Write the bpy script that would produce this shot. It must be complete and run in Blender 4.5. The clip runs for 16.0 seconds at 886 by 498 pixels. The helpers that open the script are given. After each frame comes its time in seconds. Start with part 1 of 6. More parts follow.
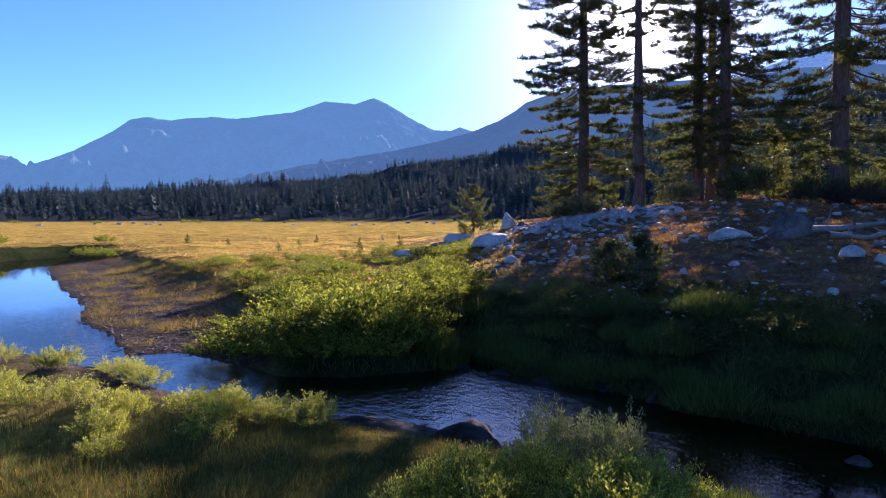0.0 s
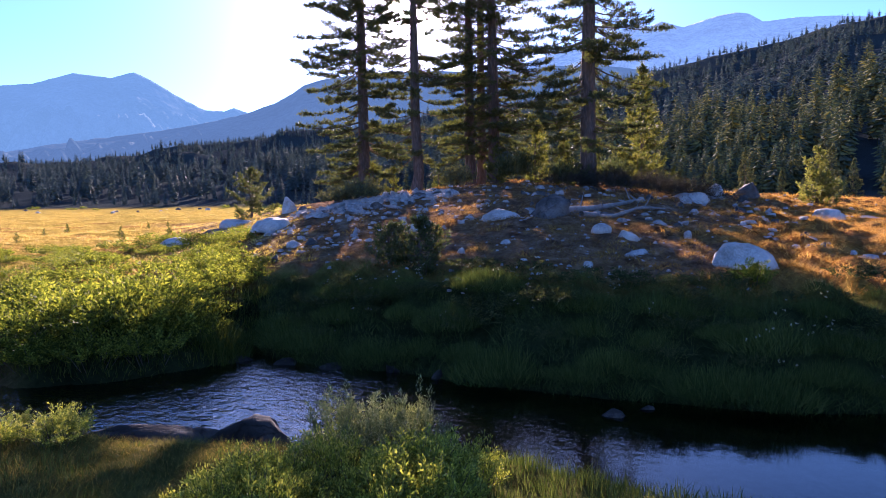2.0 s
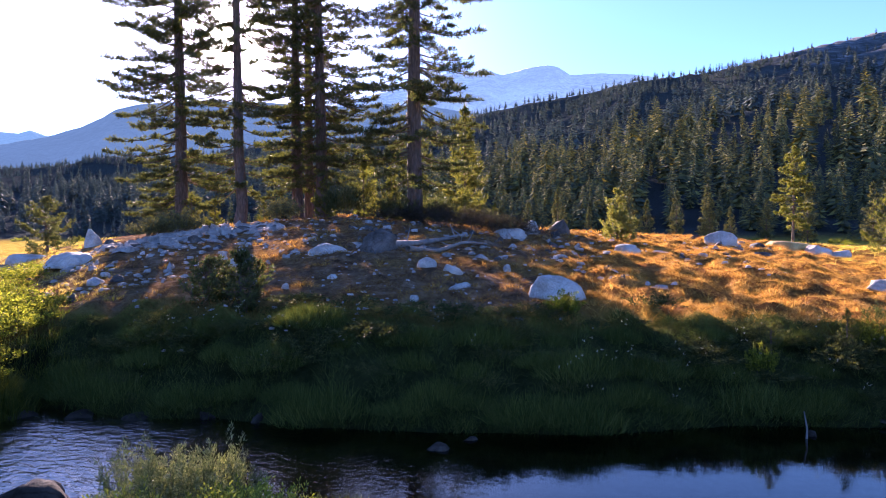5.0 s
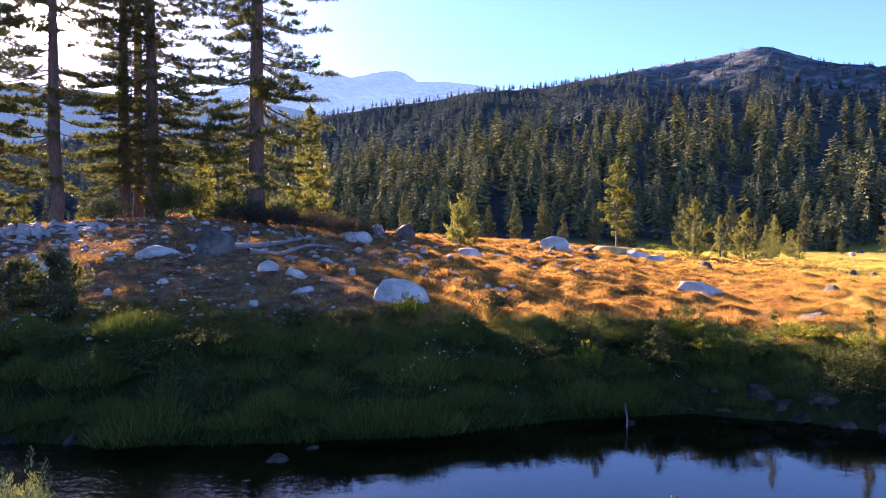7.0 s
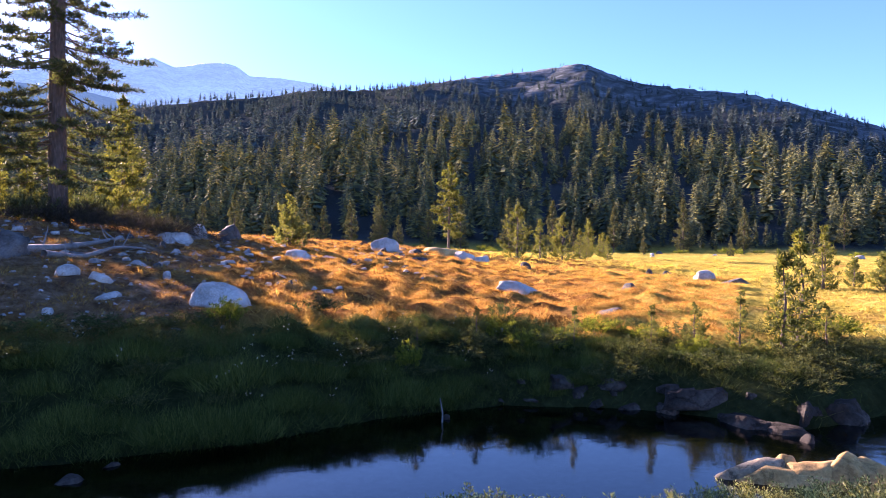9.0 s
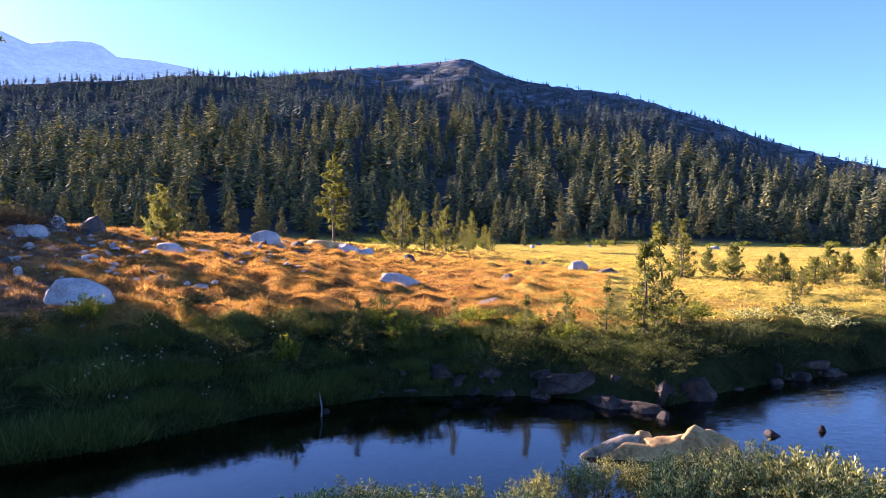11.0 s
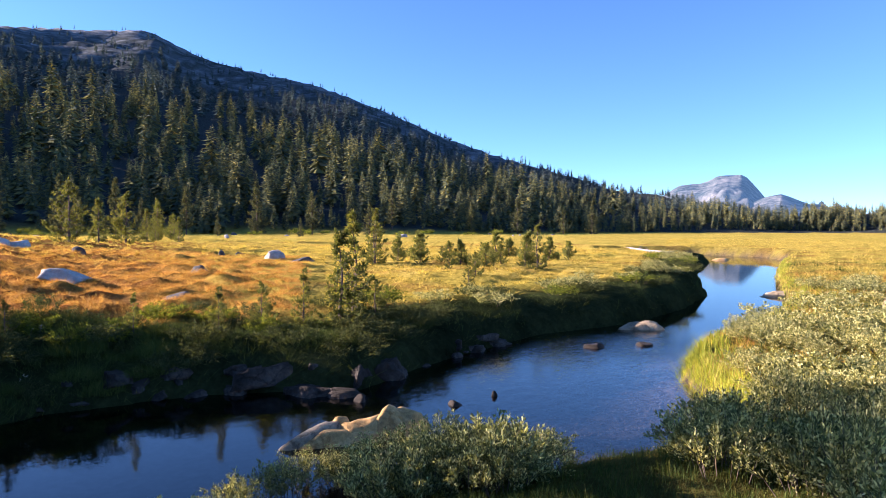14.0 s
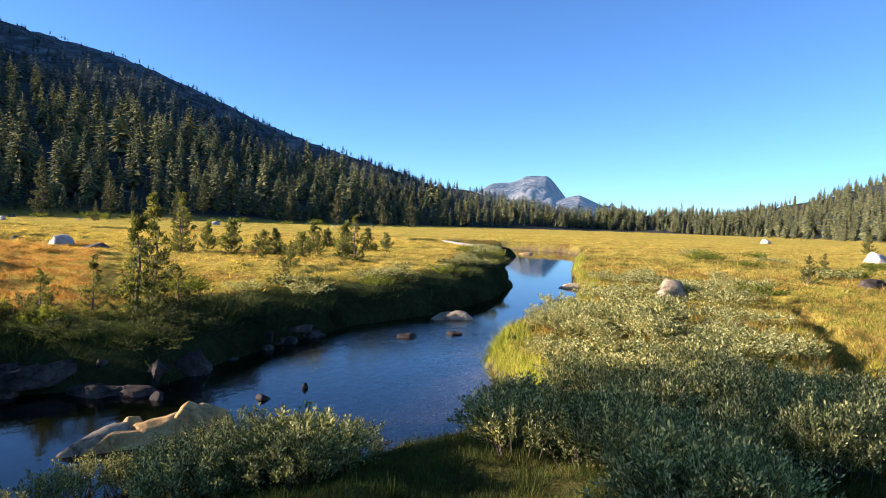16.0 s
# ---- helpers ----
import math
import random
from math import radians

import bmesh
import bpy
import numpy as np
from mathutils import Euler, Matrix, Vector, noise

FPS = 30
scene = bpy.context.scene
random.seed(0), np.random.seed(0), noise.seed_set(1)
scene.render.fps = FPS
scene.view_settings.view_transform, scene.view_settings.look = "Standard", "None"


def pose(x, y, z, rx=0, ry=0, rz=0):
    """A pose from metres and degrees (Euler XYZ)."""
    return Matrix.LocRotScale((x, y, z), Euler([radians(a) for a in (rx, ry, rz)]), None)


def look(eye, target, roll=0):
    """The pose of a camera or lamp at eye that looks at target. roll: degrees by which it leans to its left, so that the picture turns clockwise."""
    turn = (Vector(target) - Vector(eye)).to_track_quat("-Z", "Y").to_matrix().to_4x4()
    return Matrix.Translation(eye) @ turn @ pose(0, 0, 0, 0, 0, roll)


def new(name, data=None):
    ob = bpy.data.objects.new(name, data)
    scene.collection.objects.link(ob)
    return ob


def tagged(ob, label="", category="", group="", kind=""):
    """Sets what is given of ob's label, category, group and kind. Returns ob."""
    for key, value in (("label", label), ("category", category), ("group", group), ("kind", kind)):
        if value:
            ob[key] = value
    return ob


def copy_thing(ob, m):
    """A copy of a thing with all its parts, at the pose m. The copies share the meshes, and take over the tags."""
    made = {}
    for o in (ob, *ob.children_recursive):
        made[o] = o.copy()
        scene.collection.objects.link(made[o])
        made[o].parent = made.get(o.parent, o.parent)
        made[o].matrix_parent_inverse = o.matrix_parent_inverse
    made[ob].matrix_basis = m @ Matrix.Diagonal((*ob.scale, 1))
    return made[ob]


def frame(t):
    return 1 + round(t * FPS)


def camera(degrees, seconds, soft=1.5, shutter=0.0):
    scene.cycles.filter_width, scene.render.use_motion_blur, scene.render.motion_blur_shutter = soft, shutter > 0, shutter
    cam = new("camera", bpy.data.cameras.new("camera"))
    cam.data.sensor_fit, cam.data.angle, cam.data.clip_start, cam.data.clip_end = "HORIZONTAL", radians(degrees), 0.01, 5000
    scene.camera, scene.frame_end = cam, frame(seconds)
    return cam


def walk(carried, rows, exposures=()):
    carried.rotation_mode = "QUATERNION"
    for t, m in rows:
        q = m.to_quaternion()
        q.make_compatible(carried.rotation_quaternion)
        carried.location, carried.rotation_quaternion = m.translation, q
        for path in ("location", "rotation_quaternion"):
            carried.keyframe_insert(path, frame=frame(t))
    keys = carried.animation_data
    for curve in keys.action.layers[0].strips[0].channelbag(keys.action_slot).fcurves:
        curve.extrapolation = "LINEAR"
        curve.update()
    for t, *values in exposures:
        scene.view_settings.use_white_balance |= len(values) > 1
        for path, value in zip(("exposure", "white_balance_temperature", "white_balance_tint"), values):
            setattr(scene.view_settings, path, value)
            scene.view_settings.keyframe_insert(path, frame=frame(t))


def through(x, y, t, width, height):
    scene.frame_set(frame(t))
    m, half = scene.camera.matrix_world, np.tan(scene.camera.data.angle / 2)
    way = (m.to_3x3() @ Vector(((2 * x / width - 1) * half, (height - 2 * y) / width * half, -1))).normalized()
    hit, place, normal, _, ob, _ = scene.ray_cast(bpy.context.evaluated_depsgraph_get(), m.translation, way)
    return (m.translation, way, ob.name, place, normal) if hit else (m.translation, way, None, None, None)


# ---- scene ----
cam = camera(67.6, 16.0, soft=0.8)
PATH = [
    (0, pose(-0.149, -0.311, 3.055, 87.26, 0, 48.72) @ pose(0, 0, 0, 0, 0, 0.12)),
    (0.5, pose(-0.213, -0.258, 3.060, 87.46, 0, 42.33) @ pose(0, 0, 0, 0, 0, 0.37)),
    (1, pose(-0.273, -0.240, 3.050, 86.78, 0, 37.67) @ pose(0, 0, 0, 0, 0, -0.00)),
    (1.5, pose(-0.315, -0.183, 3.026, 86.16, 0, 33.74) @ pose(0, 0, 0, 0, 0, -0.37)),
    (2, pose(-0.339, -0.122, 3.009, 85.92, 0, 30.02) @ pose(0, 0, 0, 0, 0, -0.35)),
    (2.5, pose(-0.303, -0.073, 3.016, 87.05, 0, 27.08) @ pose(0, 0, 0, 0, 0, -0.89)),
    (3, pose(-0.311, -0.062, 3.027, 87.38, 0, 23.55) @ pose(0, 0, 0, 0, 0, -1.57)),
    (3.5, pose(-0.286, -0.011, 3.032, 88.67, 0, 21.36) @ pose(0, 0, 0, 0, 0, -0.78)),
    (6, pose(-0.315, 0.058, 2.982, 88.89, 0, 9.83) @ pose(0, 0, 0, 0, 0, 0.15)),
    (6.5, pose(-0.300, 0.092, 2.982, 89.16, 0, 6.24) @ pose(0, 0, 0, 0, 0, 0.40)),
    (7, pose(-0.270, 0.144, 2.997, 89.22, 0, 2.24) @ pose(0, 0, 0, 0, 0, 0.51)),
    (7.5, pose(-0.164, 0.151, 3.010, 88.93, 0, -1.89) @ pose(0, 0, 0, 0, 0, 1.01)),
    (8, pose(-0.057, 0.158, 3.013, 89.01, 0, -5.84) @ pose(0, 0, 0, 0, 0, 1.25)),
    (8.5, pose(-0.013, 0.057, 3.017, 89.27, 0, -9.28) @ pose(0, 0, 0, 0, 0, 0.91)),
    (11, pose(0.110, -0.079, 3.026, 88.89, 0, -21.63) @ pose(0, 0, 0, 0, 0, 0.52)),
    (11.5, pose(0.191, -0.004, 3.024, 88.23, 0, -26.29) @ pose(0, 0, 0, 0, 0, 0.29)),
    (12, pose(0.260, 0.096, 3.002, 88.30, 0, -30.67) @ pose(0, 0, 0, 0, 0, -0.41)),
    (12.5, pose(0.285, 0.130, 3.009, 89.15, 0, -34.46) @ pose(0, 0, 0, 0, 0, -0.99)),
    (13, pose(0.281, 0.158, 3.008, 88.84, 0, -38.48) @ pose(0, 0, 0, 0, 0, -0.33)),
    (13.5, pose(0.251, 0.142, 3.006, 88.52, 0, -43.23) @ pose(0, 0, 0, 0, 0, -0.05)),
    (14, pose(0.293, 0.131, 2.995, 88.15, 0, -47.40) @ pose(0, 0, 0, 0, 0, 0.25)),
    (14.5, pose(0.277, 0.111, 2.990, 87.63, 0, -50.80) @ pose(0, 0, 0, 0, 0, 1.19)),
    (15, pose(0.325, 0.142, 2.985, 87.68, 0, -54.47) @ pose(0, 0, 0, 0, 0, 1.40)),
    (15.5, pose(0.432, 0.173, 2.977, 87.28, 0, -59.72) @ pose(0, 0, 0, 0, 0, 3.18)),
    (16, pose(0.390, 0.092, 2.973, 87.70, 0, -62.96) @ pose(0, 0, 0, 0, 0, 2.01)),
]
EXPOSURES = [(0, 1.78, 5400, 43), (1, 2.08, 5550, 45), (2, 2.34, 5700, 46), (3.5, 2.5, 5850, 47), (7, 2.82, 6300, 50), (11, 2.64, 5950, 47), (14.5, 2.12, 5950, 31), (16, 1.9, 5950, 25)]
walk(cam, PATH, EXPOSURES)

# ---- world and sun ----
SUN_AZ, SUN_EL = 33.0, 15.4          # degrees: to the left of +y, above the horizon
a, e = radians(SUN_AZ), radians(SUN_EL)
SUN_DIR = Vector((-math.sin(a) * math.cos(e), math.cos(a) * math.cos(e), math.sin(e)))

world = bpy.data.worlds.new("sky")
scene.world = world
world.use_nodes = True
wn, wl = world.node_tree.nodes, world.node_tree.links
wn.clear()
sky = wn.new("ShaderNodeTexSky")
sky.sky_type = "NISHITA"
sky.sun_disc = False
sky.sun_elevation = radians(SUN_EL)
sky.sun_rotation = -radians(SUN_AZ)
sky.altitude = 3000
sky.air_density, sky.dust_density, sky.ozone_density = 1.0, 0.1, 3.5
bg = wn.new("ShaderNodeBackground")
bg.inputs["Strength"].default_value = 0.062
wo = wn.new("ShaderNodeOutputWorld")
deep = wn.new("ShaderNodeMix")
deep.data_type, deep.blend_type = "RGBA", "MULTIPLY"
deep.inputs[0].default_value = 1.0
deep.inputs[7].default_value = (0.75, 1.0, 1.04, 1)
wl.new(sky.outputs[0], deep.inputs[6])
wl.new(deep.outputs[2], bg.inputs["Color"])
# the bright aureole of thin haze round the sun
way = wn.new("ShaderNodeTexCoord")
dot = wn.new("ShaderNodeVectorMath")
dot.operation = "DOT_PRODUCT"
dot.inputs[1].default_value = SUN_DIR
wl.new(way.outputs["Generated"], dot.inputs[0])
halo = None
for sharp, amount in ((6000, 40.0), (900, 2.6), (110, 0.28), (36, 0.14), (12, 0.06)):
    pw = wn.new("ShaderNodeMath")
    pw.operation, pw.use_clamp = "POWER", False
    top = wn.new("ShaderNodeMath")
    top.operation = "MAXIMUM"
    top.inputs[1].default_value = 0.0
    wl.new(dot.outputs["Value"], top.inputs[0])
    wl.new(top.outputs[0], pw.inputs[0])
    pw.inputs[1].default_value = sharp
    am = wn.new("ShaderNodeMath")
    am.operation = "MULTIPLY"
    am.inputs[1].default_value = amount
    wl.new(pw.outputs[0], am.inputs[0])
    if halo:
        ad = wn.new("ShaderNodeMath")
        ad.operation = "ADD"
        wl.new(halo, ad.inputs[0])
        wl.new(am.outputs[0], ad.inputs[1])
        halo = ad.outputs[0]
    else:
        halo = am.outputs[0]
bg2 = wn.new("ShaderNodeBackground")
bg2.inputs["Color"].default_value = (1.0, 0.94, 0.84, 1)
wl.new(halo, bg2.inputs["Strength"])
both = wn.new("ShaderNodeAddShader")
wl.new(bg.outputs[0], both.inputs[0])
wl.new(bg2.outputs[0], both.inputs[1])
wl.new(both.outputs[0], wo.inputs["Surface"])

lamp = bpy.data.lights.new("sun", "SUN")
lamp.energy, lamp.angle, lamp.color = 5.0, radians(0.55), (1.0, 0.86, 0.66)
sun = new("sun", lamp)
sun.matrix_world = look(SUN_DIR * 100, (0, 0, 0))


# ---- materials ----
def nodes_of(name):
    m = bpy.data.materials.new(name)
    m.use_nodes = True
    nt = m.node_tree
    return m, nt.nodes, nt.links, nt.nodes["Principled BSDF"], nt.nodes["Material Output"]


def noise_tex(n, l, scale, detail=4, rough=0.6, space="Object", vec=None):
    tex = n.new("ShaderNodeTexNoise")
    tex.inputs["Scale"].default_value = scale
    tex.inputs["Detail"].default_value = detail
    tex.inputs["Roughness"].default_value = rough
    if vec is None:
        co = n.new("ShaderNodeTexCoord")
        vec = co.outputs[space]
    l.new(vec, tex.inputs["Vector"])
    return tex


def ramp(n, l, src, stops):
    r = n.new("ShaderNodeValToRGB")
    els = r.color_ramp.elements
    while len(els) < len(stops):
        els.new(0.5)
    for el, (p, c) in zip(els, stops):
        el.position, el.color = p, (*c, 1)
    l.new(src, r.inputs[0])
    return r.outputs[0]


def mix(n, l, fac, c1, c2, kind="MIX"):
    m = n.new("ShaderNodeMix")
    m.data_type, m.blend_type = "RGBA", kind
    for sock, v in ((m.inputs[0], fac), (m.inputs[6], c1), (m.inputs[7], c2)):
        if isinstance(v, (int, float)):
            sock.default_value = v
        elif isinstance(v, tuple):
            sock.default_value = (*v, 1)
        else:
            l.new(v, sock)
    return m.outputs[2]


def maths(n, l, op, v1, v2=0.0):
    m = n.new("ShaderNodeMath")
    m.operation = op
    for sock, v in zip(m.inputs, (v1, v2)):
        if isinstance(v, (int, float)):
            sock.default_value = v
        else:
            l.new(v, sock)
    return m.outputs[0]


def bump(n, l, b, height, strength, distance):
    k = n.new("ShaderNodeBump")
    k.inputs["Strength"].default_value, k.inputs["Distance"].default_value = strength, distance
    l.new(height, k.inputs["Height"])
    l.new(k.outputs[0], b.inputs["Normal"])


def leaf_mat(name, c1, c2, c3, through=0.45, rough=0.5, gloss=0.3, glow=(1.25, 1.15, 0.5)):
    """Leaves and blades: three tones by island and by patch, part of the light passes through."""
    m, n, l, b, out = nodes_of(name)
    geo = n.new("ShaderNodeNewGeometry")
    tone = ramp(n, l, geo.outputs["Random Per Island"], [(0, c1), (0.55, c2), (1, c3)])
    patch = noise_tex(n, l, 0.6, 3, 0.6, vec=geo.outputs["Position"])
    shade = ramp(n, l, patch.outputs[0], [(0.3, (0.72, 0.75, 0.7)), (0.7, (1.15, 1.1, 1.0))])
    col = mix(n, l, 1.0, tone, shade, "MULTIPLY")
    b.inputs["Roughness"].default_value = rough
    b.inputs["Specular IOR Level"].default_value = gloss
    l.new(col, b.inputs["Base Color"])
    tr = n.new("ShaderNodeBsdfTranslucent")
    warm = mix(n, l, 1.0, col, glow, "MULTIPLY")
    l.new(warm, tr.inputs["Color"])
    ms = n.new("ShaderNodeMixShader")
    ms.inputs[0].default_value = through
    l.new(b.outputs[0], ms.inputs[1])
    l.new(tr.outputs[0], ms.inputs[2])
    l.new(ms.outputs[0], out.inputs["Surface"])
    return m


def rock_mat(name, dark, mid, light, moss=0.25, scale=1.0, split=0.5):
    m, n, l, b, out = nodes_of(name)
    co = n.new("ShaderNodeTexCoord")
    big = noise_tex(n, l, 1.6 * scale, 6, 0.65, vec=co.outputs["Object"])
    fine = noise_tex(n, l, 22 * scale, 5, 0.7, vec=co.outputs["Object"])
    spot = noise_tex(n, l, 5 * scale, 8, 0.75, vec=co.outputs["Object"])
    base = ramp(n, l, big.outputs[0], [(0.3, dark), (0.5, mid), (0.72, light)])
    grain = ramp(n, l, fine.outputs[0], [(0.3, (0.7, 0.7, 0.7)), (0.7, (1.2, 1.2, 1.2))])
    col = mix(n, l, 1.0, base, grain, "MULTIPLY")
    warp = n.new("ShaderNodeVectorMath")
    warp.operation = "MULTIPLY_ADD"
    warp.inputs[1].default_value = (0.35, 0.35, 0.35)
    l.new(spot.outputs["Color"], warp.inputs[0])
    l.new(co.outputs["Object"], warp.inputs[2])
    cell = n.new("ShaderNodeTexVoronoi")
    cell.feature = "DISTANCE_TO_EDGE"
    cell.inputs["Scale"].default_value = 1.7 * scale
    l.new(warp.outputs[0], cell.inputs["Vector"])
    crack = ramp(n, l, cell.outputs["Distance"], [(0.0, (split, split, split)), (0.025, (1, 1, 1))])
    col = mix(n, l, 1.0, col, crack, "MULTIPLY")
    lich = ramp(n, l, spot.outputs[0], [(0.58, (0, 0, 0)), (0.68, (1, 1, 1))])
    k = maths(n, l, "MULTIPLY", lich, moss)
    col = mix(n, l, k, col, (0.07, 0.065, 0.05))
    l.new(col, b.inputs["Base Color"])
    b.inputs["Roughness"].default_value = 0.85
    b.inputs["Specular IOR Level"].default_value = 0.2
    h = maths(n, l, "ADD", big.outputs[0], maths(n, l, "MULTIPLY", fine.outputs[0], 0.25))
    h = maths(n, l, "ADD", h, maths(n, l, "MULTIPLY", crack, 0.3))
    bump(n, l, b, h, 0.8, 0.07)
    return m


def bark_mat(name, dark, light):
    m, n, l, b, out = nodes_of(name)
    co = n.new("ShaderNodeTexCoord")
    mp = n.new("ShaderNodeMapping")
    mp.inputs["Scale"].default_value = (1, 1, 0.25)
    l.new(co.outputs["Object"], mp.inputs["Vector"])
    v = n.new("ShaderNodeTexVoronoi")
    v.inputs["Scale"].default_value = 14
    l.new(mp.outputs[0], v.inputs["Vector"])
    t = noise_tex(n, l, 9, 5, 0.7, vec=mp.outputs[0])
    col = ramp(n, l, v.outputs["Distance"], [(0.0, light), (0.6, dark)])
    col = mix(n, l, 0.5, col, ramp(n, l, t.outputs[0], [(0.3, dark), (0.7, light)]))
    l.new(col, b.inputs["Base Color"])
    b.inputs["Roughness"].default_value = 0.9
    bump(n, l, b, maths(n, l, "SUBTRACT", t.outputs[0], v.outputs["Distance"]), 0.8, 0.03)
    return m


def wood_mat():
    m, n, l, b, out = nodes_of("weathered_wood")
    co = n.new("ShaderNodeTexCoord")
    t1 = noise_tex(n, l, 3, 5, 0.6, vec=co.outputs["Object"])
    t2 = noise_tex(n, l, 40, 4, 0.7, vec=co.outputs["Object"])
    f = maths(n, l, "ADD", maths(n, l, "MULTIPLY", t1.outputs[0], 0.5), maths(n, l, "MULTIPLY", t2.outputs[0], 0.5))
    l.new(ramp(n, l, f, [(0.35, (0.08, 0.072, 0.065)), (0.5, (0.19, 0.175, 0.16)), (0.65, (0.32, 0.3, 0.28))]), b.inputs["Base Color"])
    b.inputs["Roughness"].default_value = 0.9
    bump(n, l, b, t2.outputs[0], 0.5, 0.01)
    return m


def ground_mat():
    """Meadow, dry slope, gravel and forest floor, mixed by the cover of each place."""
    m, n, l, b, out = nodes_of("ground_cover")
    co = n.new("ShaderNodeTexCoord")
    vec = co.outputs["Object"]

    def cover(key):
        at = n.new("ShaderNodeAttribute")
        at.attribute_name = key
        return at.outputs["Fac"]

    big = noise_tex(n, l, 0.06, 5, 0.65, vec=vec)
    mid = noise_tex(n, l, 0.55, 6, 0.7, vec=vec)
    fine = noise_tex(n, l, 7, 6, 0.75, vec=vec)
    blade = noise_tex(n, l, 45, 4, 0.7, vec=vec)
    tuss = noise_tex(n, l, 2.4, 5, 0.7, vec=vec)
    both = maths(n, l, "ADD", maths(n, l, "MULTIPLY", mid.outputs[0], 0.45), maths(n, l, "MULTIPLY", tuss.outputs[0], 0.55))
    meadow = ramp(n, l, both, [(0.36, (0.15, 0.12, 0.025)), (0.48, (0.46, 0.345, 0.062)), (0.62, (0.63, 0.475, 0.106))])
    green = ramp(n, l, big.outputs[0], [(0.4, (0, 0, 0)), (0.62, (1, 1, 1))])
    meadow = mix(n, l, maths(n, l, "MULTIPLY", green, 0.4), meadow, (0.24, 0.25, 0.04))
    dry = ramp(n, l, both, [(0.34, (0.08, 0.036, 0.016)), (0.5, (0.27, 0.12, 0.038)), (0.68, (0.46, 0.24, 0.07))])
    # green turf, near black so the gaps between tussocks read as shade
    shady_turf = ramp(n, l, mid.outputs[0], [(0.3, (0.014, 0.02, 0.009)), (0.7, (0.055, 0.07, 0.026))])
    soil = ramp(n, l, tuss.outputs[0], [(0.34, (0.1, 0.062, 0.04)), (0.52, (0.25, 0.16, 0.1)), (0.68, (0.4, 0.28, 0.19))])
    stones = n.new("ShaderNodeTexVoronoi")
    stones.inputs["Scale"].default_value = 9
    l.new(vec, stones.inputs["Vector"])
    gravel = mix(n, l, 0.55, ramp(n, l, stones.outputs["Color"], [(0.2, (0.045, 0.036, 0.03)), (0.8, (0.14, 0.11, 0.09))]),
                 ramp(n, l, fine.outputs[0], [(0.3, (0.045, 0.038, 0.032)), (0.7, (0.14, 0.12, 0.1))]))
    # forest floor darkened to hold the shade among the trees
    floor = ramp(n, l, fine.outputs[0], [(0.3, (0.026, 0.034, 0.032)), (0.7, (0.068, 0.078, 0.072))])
    # grey granite tinted blue for the haze over the high slope
    granite = ramp(n, l, big.outputs[0], [(0.35, (0.062, 0.076, 0.084)), (0.5, (0.13, 0.15, 0.165)), (0.68, (0.26, 0.28, 0.29))])
    col = mix(n, l, cover("dry"), meadow, dry)
    col = mix(n, l, cover("soil"), col, soil)
    col = mix(n, l, cover("shady_turf"), col, shady_turf)
    col = mix(n, l, cover("gravel"), col, gravel)
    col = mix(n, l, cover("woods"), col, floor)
    col = mix(n, l, cover("granite"), col, granite)
    grain = ramp(n, l, fine.outputs[0], [(0.25, (0.55, 0.55, 0.55)), (0.75, (1.35, 1.35, 1.35))])
    col = mix(n, l, 1.0, col, grain, "MULTIPLY")
    l.new(col, b.inputs["Base Color"])
    b.inputs["Roughness"].default_value = 1.0
    b.inputs["Specular IOR Level"].default_value = 0.0
    h = maths(n, l, "ADD", fine.outputs[0], maths(n, l, "MULTIPLY", blade.outputs[0], 0.4))
    h = maths(n, l, "ADD", h, maths(n, l, "ADD", maths(n, l, "MULTIPLY", mid.outputs[0], 1.2), maths(n, l, "MULTIPLY", tuss.outputs[0], 1.4)))
    bump(n, l, b, h, 0.9, 0.18)
    return m


